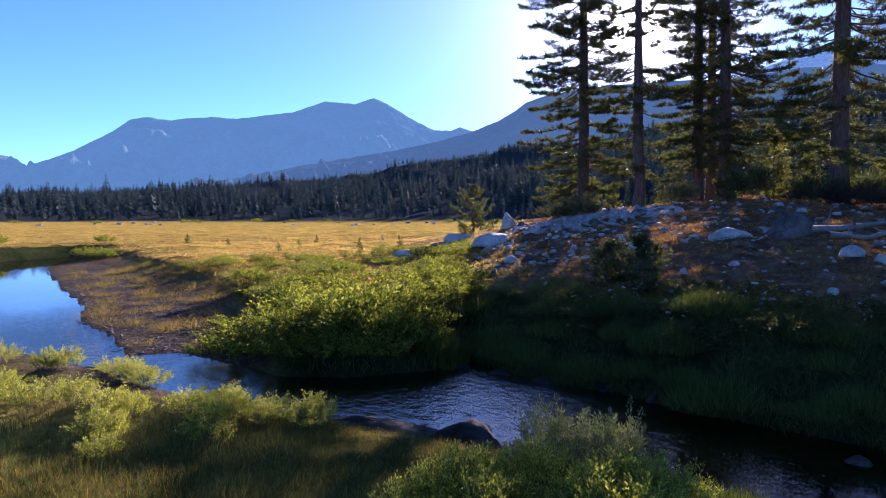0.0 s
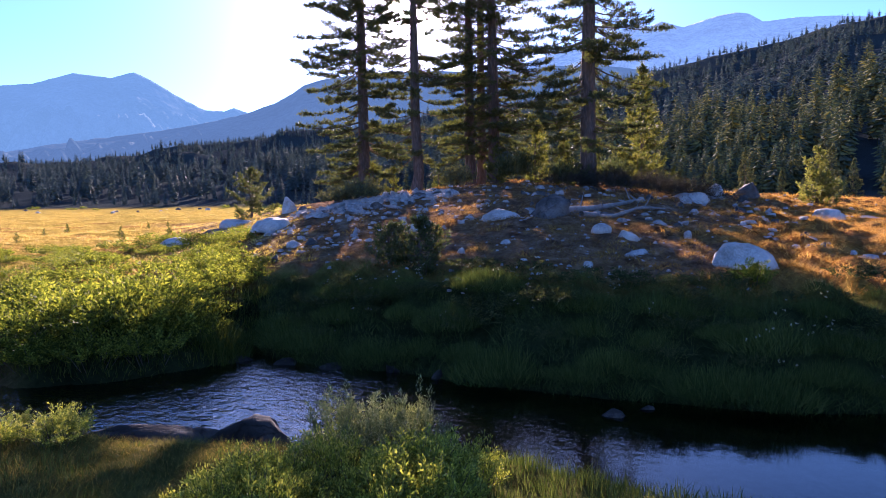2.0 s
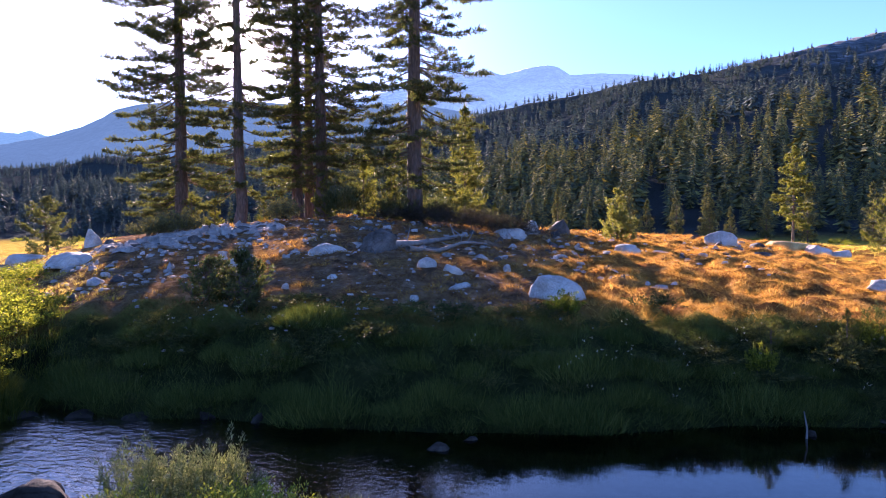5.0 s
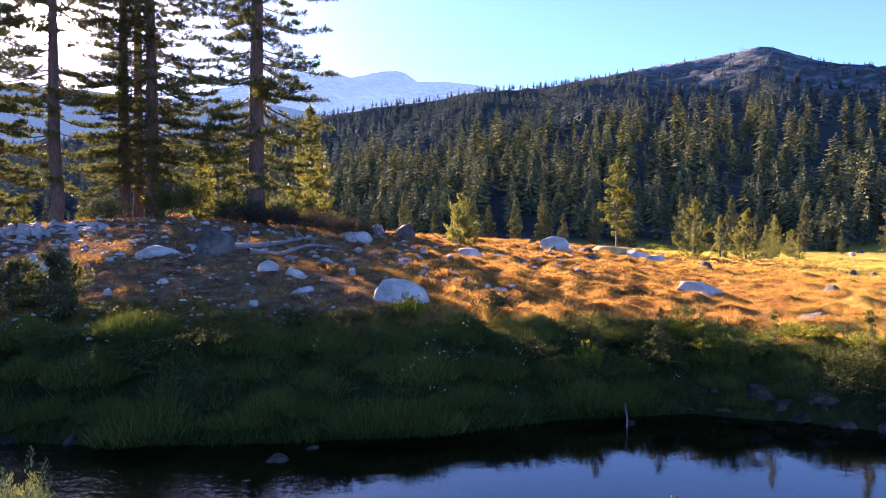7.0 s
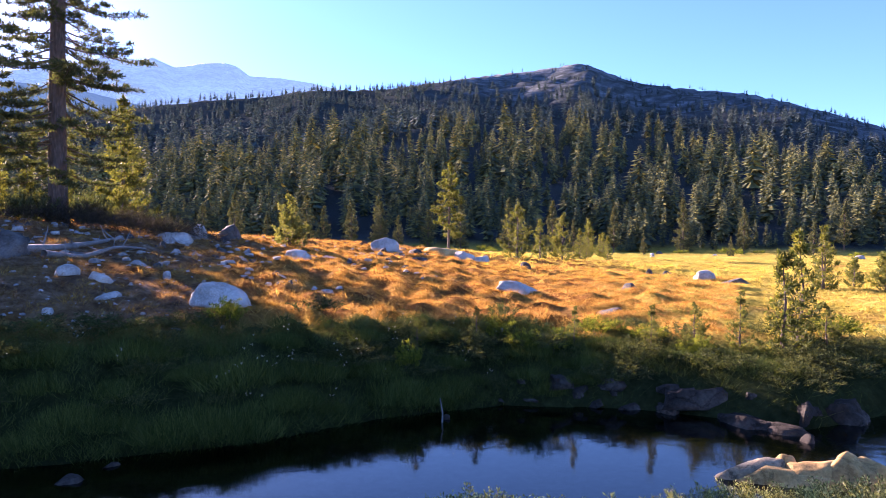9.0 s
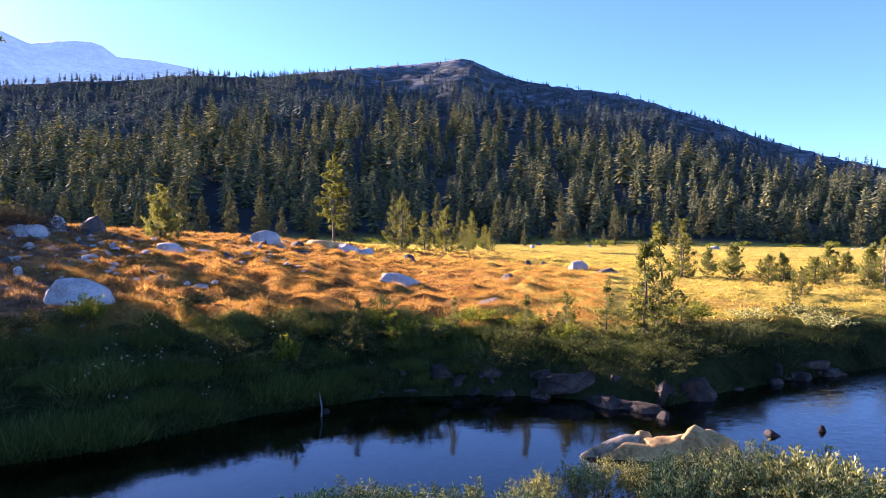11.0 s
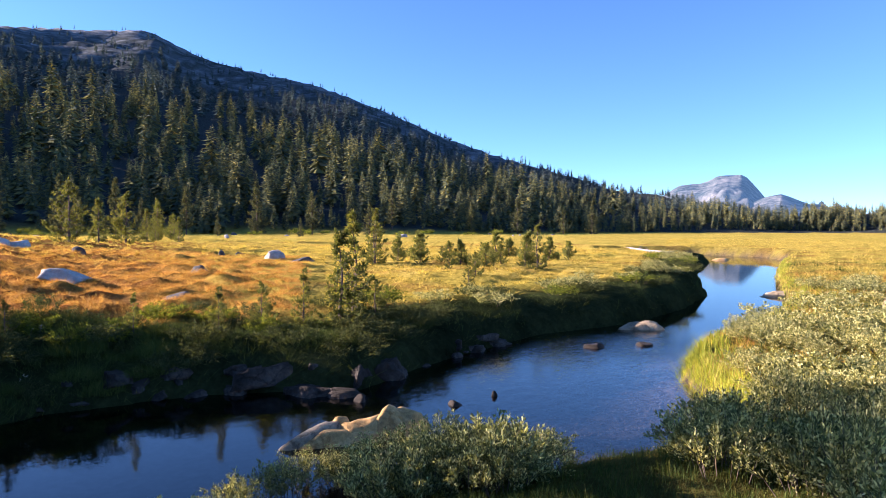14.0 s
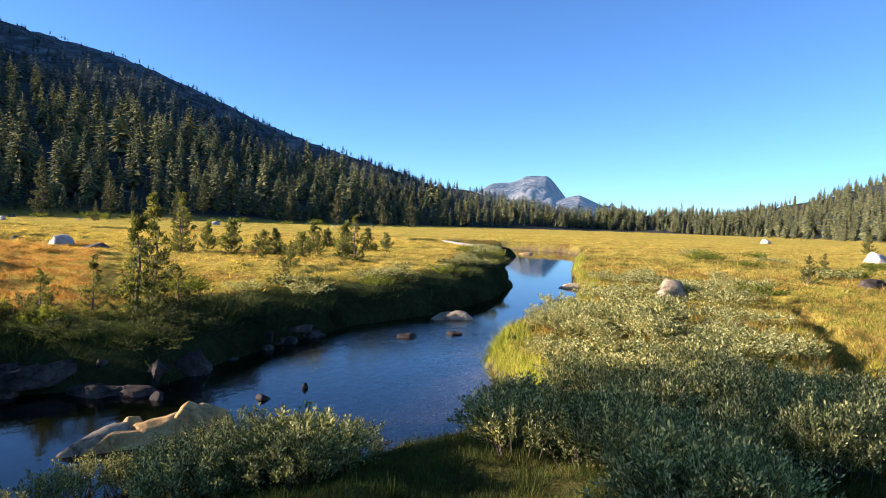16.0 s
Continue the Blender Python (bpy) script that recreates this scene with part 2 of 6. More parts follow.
def water_mat():
    """Clear brook water: mirror gloss by Fresnel over a tinted, see-through body."""
    m, n, l, b, out = nodes_of("brook_water")
    n.remove(b)
    co = n.new("ShaderNodeTexCoord")
    mp = n.new("ShaderNodeMapping")
    mp.inputs["Scale"].default_value = (1.0, 1.5, 1)
    l.new(co.outputs["Object"], mp.inputs["Vector"])
    w1 = noise_tex(n, l, 3.2, 3, 0.55, vec=mp.outputs[0])
    w2 = noise_tex(n, l, 9, 3, 0.6, vec=mp.outputs[0])
    riffle = n.new("ShaderNodeAttribute")
    riffle.attribute_name = "riffle"
    h = maths(n, l, "ADD", w1.outputs[0], maths(n, l, "MULTIPLY", w2.outputs[0], 0.35))
    h = maths(n, l, "MULTIPLY", h, riffle.outputs["Fac"])
    k = n.new("ShaderNodeBump")
    k.inputs["Strength"].default_value, k.inputs["Distance"].default_value = 1.0, 0.075
    l.new(h, k.inputs["Height"])
    gl = n.new("ShaderNodeBsdfGlossy")
    gl.inputs["Roughness"].default_value = 0.02
    l.new(k.outputs[0], gl.inputs["Normal"])
    tr = n.new("ShaderNodeBsdfTransparent")
    shoal = n.new("ShaderNodeAttribute")
    shoal.attribute_name = "shoal"
    l.new(mix(n, l, shoal.outputs["Fac"], (0.12, 0.15, 0.17), (1.0, 0.95, 0.92)), tr.inputs["Color"])
    lw = n.new("ShaderNodeLayerWeight")
    lw.inputs["Blend"].default_value = 0.5
    l.new(k.outputs[0], lw.inputs["Normal"])
    steep = maths(n, l, "POWER", lw.outputs["Facing"], 4.4)
    base = maths(n, l, "ADD", maths(n, l, "MULTIPLY", riffle.outputs["Fac"], 0.24), 0.025)
    gloss = maths(n, l, "ADD", base, maths(n, l, "MULTIPLY", steep, maths(n, l, "SUBTRACT", 1.0, base)))
    ms = n.new("ShaderNodeMixShader")
    l.new(gloss, ms.inputs[0])
    l.new(tr.outputs[0], ms.inputs[1])
    l.new(gl.outputs[0], ms.inputs[2])
    l.new(ms.outputs[0], out.inputs["Surface"])
    return m


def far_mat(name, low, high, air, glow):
    """Distant mountains: rock and forest, the blue air of several kilometres added as a glow."""
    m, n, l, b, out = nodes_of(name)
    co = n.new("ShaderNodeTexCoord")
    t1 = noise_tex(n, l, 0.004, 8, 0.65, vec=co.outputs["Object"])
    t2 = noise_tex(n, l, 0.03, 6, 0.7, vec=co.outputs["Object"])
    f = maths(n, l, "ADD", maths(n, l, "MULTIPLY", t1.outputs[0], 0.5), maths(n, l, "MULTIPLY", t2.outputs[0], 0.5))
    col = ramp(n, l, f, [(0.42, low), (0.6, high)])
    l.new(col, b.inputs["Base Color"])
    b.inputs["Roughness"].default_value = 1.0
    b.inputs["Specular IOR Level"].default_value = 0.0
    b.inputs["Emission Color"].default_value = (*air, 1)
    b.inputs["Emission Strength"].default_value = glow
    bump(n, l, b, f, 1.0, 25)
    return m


M_GROUND = ground_mat()
M_WATER = water_mat()
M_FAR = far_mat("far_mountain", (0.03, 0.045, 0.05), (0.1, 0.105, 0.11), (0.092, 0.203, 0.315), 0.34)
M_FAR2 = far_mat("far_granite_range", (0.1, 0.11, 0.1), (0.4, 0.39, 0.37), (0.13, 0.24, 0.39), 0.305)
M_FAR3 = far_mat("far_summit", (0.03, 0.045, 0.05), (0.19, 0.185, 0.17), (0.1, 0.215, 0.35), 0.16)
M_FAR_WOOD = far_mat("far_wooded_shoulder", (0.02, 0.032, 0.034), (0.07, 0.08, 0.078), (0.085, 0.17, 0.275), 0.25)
M_ROCK = rock_mat("granite_pale", (0.24, 0.225, 0.2), (0.44, 0.42, 0.385), (0.62, 0.59, 0.54), 0.35, split=0.85)
M_ROCK_GREY = rock_mat("granite_grey", (0.16, 0.15, 0.14), (0.34, 0.32, 0.295), (0.52, 0.49, 0.45), 0.4, split=0.8)
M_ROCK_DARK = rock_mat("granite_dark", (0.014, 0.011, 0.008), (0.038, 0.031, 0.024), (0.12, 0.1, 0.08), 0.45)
M_ROCK_LICHEN = rock_mat("granite_lichen", (0.035, 0.032, 0.03), (0.09, 0.085, 0.078), (0.2, 0.19, 0.18), 0.6)
M_ROCK_BUFF = rock_mat("granite_buff", (0.16, 0.128, 0.08), (0.33, 0.265, 0.17), (0.5, 0.42, 0.29), 0.45)
M_ROCK_TAN = rock_mat("granite_tan", (0.27, 0.155, 0.06), (0.54, 0.335, 0.125), (0.7, 0.5, 0.225), 0.45, split=0.7)
M_BARK = bark_mat("pine_bark", (0.05, 0.035, 0.028), (0.2, 0.14, 0.11))
M_WOOD = wood_mat()
M_TWIG = bark_mat("twig_bark", (0.07, 0.05, 0.035), (0.2, 0.15, 0.1))
M_NEEDLE = leaf_mat("pine_needles", (0.045, 0.062, 0.03), (0.08, 0.1, 0.046), (0.13, 0.145, 0.06), 0.35, 0.6, 0.15)
M_YOUNG = leaf_mat("young_pine_needles", (0.07, 0.095, 0.03), (0.12, 0.14, 0.04), (0.22, 0.21, 0.06), 0.45, 0.6, 0.15)
M_FOREST = leaf_mat("forest_needles", (0.062, 0.084, 0.07), (0.118, 0.133, 0.073), (0.255, 0.235, 0.083), 0.13, 0.8, 0.03, (1.2, 1.1, 0.55))
# far slopes: needle green shifted to blue in place of haze
M_FOREST_HIGH = leaf_mat("high_needles_haze_tint", (0.05, 0.08, 0.09), (0.08, 0.11, 0.115), (0.12, 0.145, 0.13), 0.14, 0.8, 0.03, (1.1, 1.1, 0.8))
M_FOREST_VALLEY = leaf_mat("valley_needles_haze_tint", (0.05, 0.078, 0.085), (0.075, 0.105, 0.11), (0.11, 0.14, 0.13), 0.18, 0.85, 0.02, (1.1, 1.1, 0.8))
M_WILLOW = leaf_mat("willow_leaves", (0.08, 0.115, 0.025), (0.19, 0.225, 0.04), (0.42, 0.42, 0.09), 0.42, 0.5, 0.25, (1.8, 1.65, 0.7))
M_WILLOW_GREY = leaf_mat("grey_willow_leaves", (0.065, 0.085, 0.036), (0.25, 0.26, 0.105), (0.72, 0.69, 0.33), 0.38, 0.55, 0.2)
M_BANK = leaf_mat("bank_leaves", (0.04, 0.06, 0.014), (0.1, 0.128, 0.025), (0.25, 0.28, 0.05), 0.4, 0.7, 0.06, (2.1, 1.9, 0.7))
M_GRASS = leaf_mat("meadow_grass", (0.32, 0.265, 0.055), (0.52, 0.41, 0.095), (0.67, 0.52, 0.17), 0.5, 0.6, 0.1)
M_PALE = leaf_mat("pale_meadow_grass", (0.28, 0.21, 0.075), (0.46, 0.34, 0.13), (0.62, 0.48, 0.22), 0.45, 0.6, 0.1)
M_BROWN = leaf_mat("bank_grass", (0.11, 0.1, 0.03), (0.22, 0.175, 0.05), (0.38, 0.29, 0.09), 0.35, 0.7, 0.05)
M_SEDGE = leaf_mat("green_sedge", (0.045, 0.07, 0.016), (0.08, 0.11, 0.025), (0.17, 0.175, 0.045), 0.5, 0.6, 0.1)
M_DRY = leaf_mat("dry_grass", (0.26, 0.11, 0.035), (0.42, 0.2, 0.06), (0.6, 0.36, 0.13), 0.42, 0.6, 0.05)
M_FLOWER = leaf_mat("pale_seed_heads", (0.2, 0.2, 0.16), (0.3, 0.29, 0.24), (0.4, 0.38, 0.33), 0.3)
M_LIME = leaf_mat("lime_grass", (0.17, 0.23, 0.03), (0.32, 0.37, 0.05), (0.52, 0.5, 0.1), 0.5, 0.6, 0.1)
M_TALL = leaf_mat("tall_willow_leaves", (0.08, 0.105, 0.05), (0.15, 0.18, 0.085), (0.32, 0.34, 0.19), 0.36, 0.5, 0.25, (1.5, 1.4, 0.7))
# dull dark sedge tone that holds the shade of the banks in its colour
M_SHADE = leaf_mat("sedge_shade_tone", (0.04, 0.062, 0.017), (0.078, 0.114, 0.032), (0.15, 0.18, 0.056), 0.25, 0.75, 0.04)
# bank leaves toned down so their colour carries the shade there
M_SHADE_HERB = leaf_mat("herb_shade_tone", (0.03, 0.042, 0.02), (0.064, 0.08, 0.035), (0.15, 0.16, 0.06), 0.3, 0.75, 0.04)
M_RUSSET = leaf_mat("russet_grass", (0.24, 0.1, 0.032), (0.48, 0.255, 0.075), (0.7, 0.47, 0.17), 0.42, 0.6, 0.05)
M_BRUSH = leaf_mat("dead_brush_twigs", (0.028, 0.026, 0.023), (0.052, 0.047, 0.041), (0.088, 0.08, 0.068), 0.15, 0.9, 0.02)
M_STRAW = leaf_mat("withered_grass", (0.12, 0.065, 0.035), (0.22, 0.13, 0.07), (0.36, 0.24, 0.13), 0.35, 0.8, 0.03)
M_SAPLING = leaf_mat("sapling_needles", (0.11, 0.14, 0.05), (0.18, 0.2, 0.065), (0.28, 0.28, 0.09), 0.4, 0.6, 0.1)


def gravel_mat():
    m, n, l, b, out = nodes_of("river_gravel")
    geo = n.new("ShaderNodeNewGeometry")
    tone = ramp(n, l, geo.outputs["Random Per Island"], [(0, (0.045, 0.033, 0.028)), (0.5, (0.08, 0.06, 0.05)), (0.85, (0.11, 0.085, 0.07)), (1, (0.16, 0.13, 0.11))])
    fine = noise_tex(n, l, 60, 4, 0.7, vec=geo.outputs["Position"])
    l.new(mix(n, l, 1.0, tone, ramp(n, l, fine.outputs[0], [(0.3, (0.75, 0.75, 0.75)), (0.7, (1.2, 1.2, 1.2))]), "MULTIPLY"), b.inputs["Base Color"])
    b.inputs["Roughness"].default_value = 0.7
    return m


M_GRAVEL = gravel_mat()

# ---- mesh helpers ----


def mesh_np(name, V, F, mat):
    """A mesh from arrays of corners and of faces with 3 or 4 corners each."""
    V, F = np.asarray(V, np.float32), np.asarray(F, np.int32)
    me = bpy.data.meshes.new(name)
    k = F.shape[1]
    me.vertices.add(len(V))
    me.vertices.foreach_set("co", V.ravel())
    me.loops.add(F.size)
    me.loops.foreach_set("vertex_index", F.ravel())
    me.polygons.add(len(F))
    me.polygons.foreach_set("loop_start", np.arange(len(F), dtype=np.int32) * k)
    me.update(calc_edges=True)
    me.materials.append(mat)
    return me


def soften(me):
    me.polygons.foreach_set("use_smooth", np.ones(len(me.polygons), bool))
    return me


def part(name, me, parent, label=""):
    ob = new(name, me)
    ob.parent = parent
    if label:
        ob["label"] = label
    return ob


def thing(name, label, category, group=""):
    return tagged(new(name), label, category, group)


def sstep(x, a, b):
    t = np.clip((np.asarray(x, float) - a) / (b - a), 0, 1)
    return t * t * (3 - 2 * t)


def wave(x, y, scale, seed=0):
    """Cheap smooth noise in about -1 to 1 from a few turned sines."""
    r = np.random.default_rng(100 + seed)
    out = 0
    for _ in range(6):
        t, f, p = r.uniform(0, 6.28), r.uniform(0.6, 1.7) / scale, r.uniform(0, 6.28)
        out = out + np.sin((x * np.cos(t) + y * np.sin(t)) * f * 6.28 + p)
    return out / 3.2


# ---- the lie of the land ----
FAR_BANK = [(-46, -14), (-50, 0), (-53.3, 6.7), (-57, 12.4), (-50, 10), (-45, 7.7), (-32.3, 5.9), (-24.8, 5.2), (-21.6, 4.3), (-18.1, 4.3),
            (-15.4, 3.9), (-15.0, 5.0), (-13.1, 5.3), (-11.7, 5.6), (-10.7, 6.6), (-10.0, 8.4), (-10.1, 9.3), (-8.0, 9.1), (-6.8, 9.5),
            (-5.2, 9.4), (-3.0, 9.7), (-0.7, 10.2), (1.4, 11.3), (3.7, 11.8), (6.0, 11.2), (7.2, 10.3), (8.2, 9.4), (10.2, 10.0),
            (13.1, 10.4), (15.8, 10.7), (19.6, 9.8), (24.4, 10.2), (30, 11.5), (35.5, 13.8), (44.6, 17.9), (60, 22.6), (66, 28), (62, 36)]
NEAR_BANK = [(69, 38), (76, 30), (74, 22), (68, 18.2), (52.8, 14.9), (43, 12.3), (34.8, 9.9), (28.5, 7.6), (24.3, 6.9), (19.1, 6.1), (15.5, 6.2),
             (13.2, 5.5), (11.4, 4.0), (9.4, 3.2), (7.4, 3.8), (5.4, 4.5), (3.5, 5.2), (1.5, 5.6), (-0.5, 5.6), (-2.5, 5.7), (-4.5, 5.7),
             (-6.0, 4.9), (-8.1, 4.0), (-10.4, 3.5), (-14.3, 2.5), (-17, 1.0), (-24, -3), (-33, -9), (-38, -16)]
RIVER = np.array(FAR_BANK + NEAR_BANK)


def edge_distance(x, y, pts):
    best = np.full(x.shape, 1e9)
    for (x0, y0), (x1, y1) in zip(pts[:-1], pts[1:]):
        dx, dy = x1 - x0, y1 - y0
        t = np.clip(((x - x0) * dx + (y - y0) * dy) / (dx * dx + dy * dy), 0, 1)
        best = np.minimum(best, np.hypot(x - x0 - t * dx, y - y0 - t * dy))
    return best


def in_river(x, y):
    ins = np.zeros(x.shape, bool)
    n = len(RIVER)
    for i in range(n):
        (x0, y0), (x1, y1) = RIVER[i], RIVER[(i + 1) % n]
        c = (y0 > y) != (y1 > y)
        ins ^= c & (x < (x1 - x0) * (y - y0) / ((y1 - y0) or 1e-9) + x0)
    return ins


AZ = np.array([-180, -140, -110, -96, -92, -88, -80, -75, -66, -62, -55, -47, -40, -30, -20, -12, -5, 0, 8, 15, 20, 30, 40, 45, 53, 60, 70, 80, 95, 140, 180.0])
CREST = [(-180, 3), (-140, 4), (-110, 5.5), (-96.5, 4.1), (-92.4, 2.7), (-89.3, 2.0), (-86.6, 1.35), (-82.3, 1.3), (-78, 1.0), (-75, 1.0), (-66, 2.25), (-61.1, 3.45), (-58.3, 4.4), (-55.5, 5.15), (-51, 6.45),
         (-47, 7.95), (-43.5, 9.4), (-39, 11.1), (-37, 11.7), (-34.7, 12.15), (-31.4, 12.65), (-29, 13.05), (-27.1, 13.5), (-25.3, 14.25), (-24.3, 14.75), (-23.2, 14.95), (-21.3, 14.75), (-19.3, 14.5), (-15.5, 14.15),
         (-12, 13.75), (-8, 13.1), (-4.7, 12.85), (-0.8, 12.65), (3.9, 11.8), (8.5, 11.15), (13.2, 10.2), (20, 8.9), (25, 8.2), (30, 7.4), (40, 5.85), (43.7, 5.5), (47.7, 5.0), (51.5, 4.5), (55, 3.6), (62.3, 2.7), (69, 2.25),
         (75.2, 1.7), (82.5, 1.35), (95, 1.4), (140, 3), (180, 3)]
CREST_AZ, CREST_EL = np.array([c[0] for c in CREST], float), np.array([c[1] for c in CREST], float)
WOOD_R0 = np.array([200, 200, 250, 300, 330, 380, 400, 390, 330, 300, 245, 210, 195, 190, 190, 190, 190, 190, 200, 215, 230, 250, 265, 270, 275, 280, 285, 290, 280, 200, 200.0])
WOOD_R1 = np.array([500, 500, 520, 520, 480, 470, 480, 520, 620, 700, 850, 1000, 1100, 1250, 1250, 1050, 950, 900, 900, 950, 1000, 1100, 1200, 1200, 1200, 1200, 1200, 1200, 900, 500, 500.0])
KAZ = np.array([-60, -40, -30, -22, -16, -12, -7, 0, 5, 11, 18, 24, 30, 36, 43, 47, 51, 55, 62.0])
KH = np.array([1.15, 1.2, 1.35, 1.65, 2.1, 2.5, 2.8, 2.95, 3.1, 3.35, 3.65, 3.8, 3.65, 3.4, 2.75, 2.1, 1.35, 0.95, 0.9])
KD = np.array([40, 45, 48, 50, 50, 46, 42, 36, 33, 31, 30, 30, 31, 33, 36, 37, 38, 38, 38.0])


def land(x, y):
    """Height of the ground, and how far the place is from the river (below 0 in it)."""
    x, y = np.asarray(x, float), np.asarray(y, float)
    r, az = np.hypot(x, y), np.degrees(np.arctan2(-x, y))
    ins = in_river(x, y)
    df, dn = edge_distance(x, y, FAR_BANK), edge_distance(x, y, NEAR_BANK)
    d = np.minimum(df, dn)
    side_far = df < dn
    # beyond the river: meadow, and the knoll with the pines
    kh, kd = np.interp(az, KAZ, KH), np.interp(az, KAZ, KD)
    up = sstep(r, 8, kd * 1.02) ** 0.9
    down = 1 - sstep(r, kd + 4, kd + 38)
    base = np.interp(az, [-90, -60, -40, 0, 50, 60, 90], [0.95, 1.05, 1.1, 1.1, 0.85, 0.75, 0.75])
    front = sstep(az, -26, -16) * (1 - sstep(az, 44, 50))
    base = base * np.where(front > 0.5, 0.9 + 0.1 * sstep(df, 0, 9), 0.55 + 0.45 * sstep(df, 0, 9)) + 0.05
    far = base + np.where(r < kd + 4, (kh - base) * up, (kh - base) * down)
    far = far + 0.13 * wave(x, y, 1.3, 12) * sstep(df, 3, 5.5) * (1 - 0.6 * sstep(az, 5, 14)) * (1 - sstep(az, 26, 34)) * (1 - 0.7 * sstep(-az, 26, 40)) + 0.05 * wave(x, y, 0.62, 13) * sstep(df, 3, 5) * (1 - sstep(r, 30, 45)) * (1 - sstep(az, 26, 34)) + 0.15 * wave(x, y, 1.2, 21) * sstep(az, -42, -34) * (1 - sstep(df, 3.5, 4.5)) * sstep(df, 0.3, 1) + 0.10 * wave(x, y, 9, 1) * sstep(df, 1, 6) + 0.05 * wave(x, y, 2.6, 2) * sstep(df, 0.5, 3)
    bar = sstep(az, 63, 68) * (1 - sstep(r, 40, 55)) * (1 - sstep(df, 2.5, 6.5))
    far = far * (1 - bar) + (0.08 + 0.035 * df) * bar
    # this side: the bank where the camera stands
    near = 0.6 + 0.8 * np.exp(-(r / 4.2) ** 2) + 0.35 * sstep(r, 15, 70) + 0.06 * wave(x, y, 4, 3) + 0.04 * wave(x, y, 1.5, 4) + 0.03 * wave(x, y, 0.8, 14) * sstep(r, 3, 6)
    near = near - np.interp(x, [12, 15, 22, 36], [0.5, 0.45, 0.2, 0.1]) * np.exp(-(edge_distance(x, y, [(12.5, -1.5), (14.2, -1.1), (17.6, -1.2), (23.2, -0.6), (29.1, 0.4), (36, 1.2)]) / 0.3) ** 4)
    z = np.where(side_far, far, near)
    lip = np.where(side_far, np.where(bar > 0.3, 3.0, np.interp(az, [-70, -52, -40, -26], [0.3, 0.3, 0.32, 0.5])), 0.3)
    steep = 1 - np.exp(-d / lip)
    ramp_up = np.clip(d / 3.3, 0, 1)
    ramp_up = 1 - (1 - ramp_up) ** 2.3
    z = z * np.where(side_far, steep * (1 - front) + np.minimum(ramp_up, 1) * front, steep) + 0.01
    z = np.where(ins, -0.05 - 0.42 * (1 - np.exp(-d / 1.1)) + 0.03 * wave(x, y, 0.9, 5), z)
    # the hills all round
    el, r0, r1 = np.interp(az, CREST_AZ, CREST_EL), np.interp(az, AZ, WOOD_R0), np.interp(az, AZ, WOOD_R1)
    r0 = r0 * (1 + 0.04 * np.sin(np.radians(az) * 11))
    top = 3 + r1 * np.tan(np.radians(el))
    s = np.clip((r - r0) / (r1 - r0), 0, 1.6)
    # where the slope above the woods is open, rocky ground
    dome = np.interp(az, [-60, -50, -16, -8], [0, 1, 1, 0])
    rise = np.where(s < 1, s ** 1.12, 1 - (s - 1) * 0.9)
    hill = (top - 1) * rise
    hill = hill + sstep(s, 0.05, 0.3) * (1 - sstep(s, 0.8, 1.0)) * r * (0.010 * wave(x, y, 260, 6) + 0.005 * wave(x, y, 90, 7)) + sstep(s, 0.02, 0.2) * r * 0.0015 * wave(x, y, 35, 8)
    z = z + np.where(r > r0, np.maximum(hill, 0), 0)
    return z, np.where(ins, -d, d), az, r, s, side_far, bar, dome


def height(x, y):
    return land(x, y)[0]


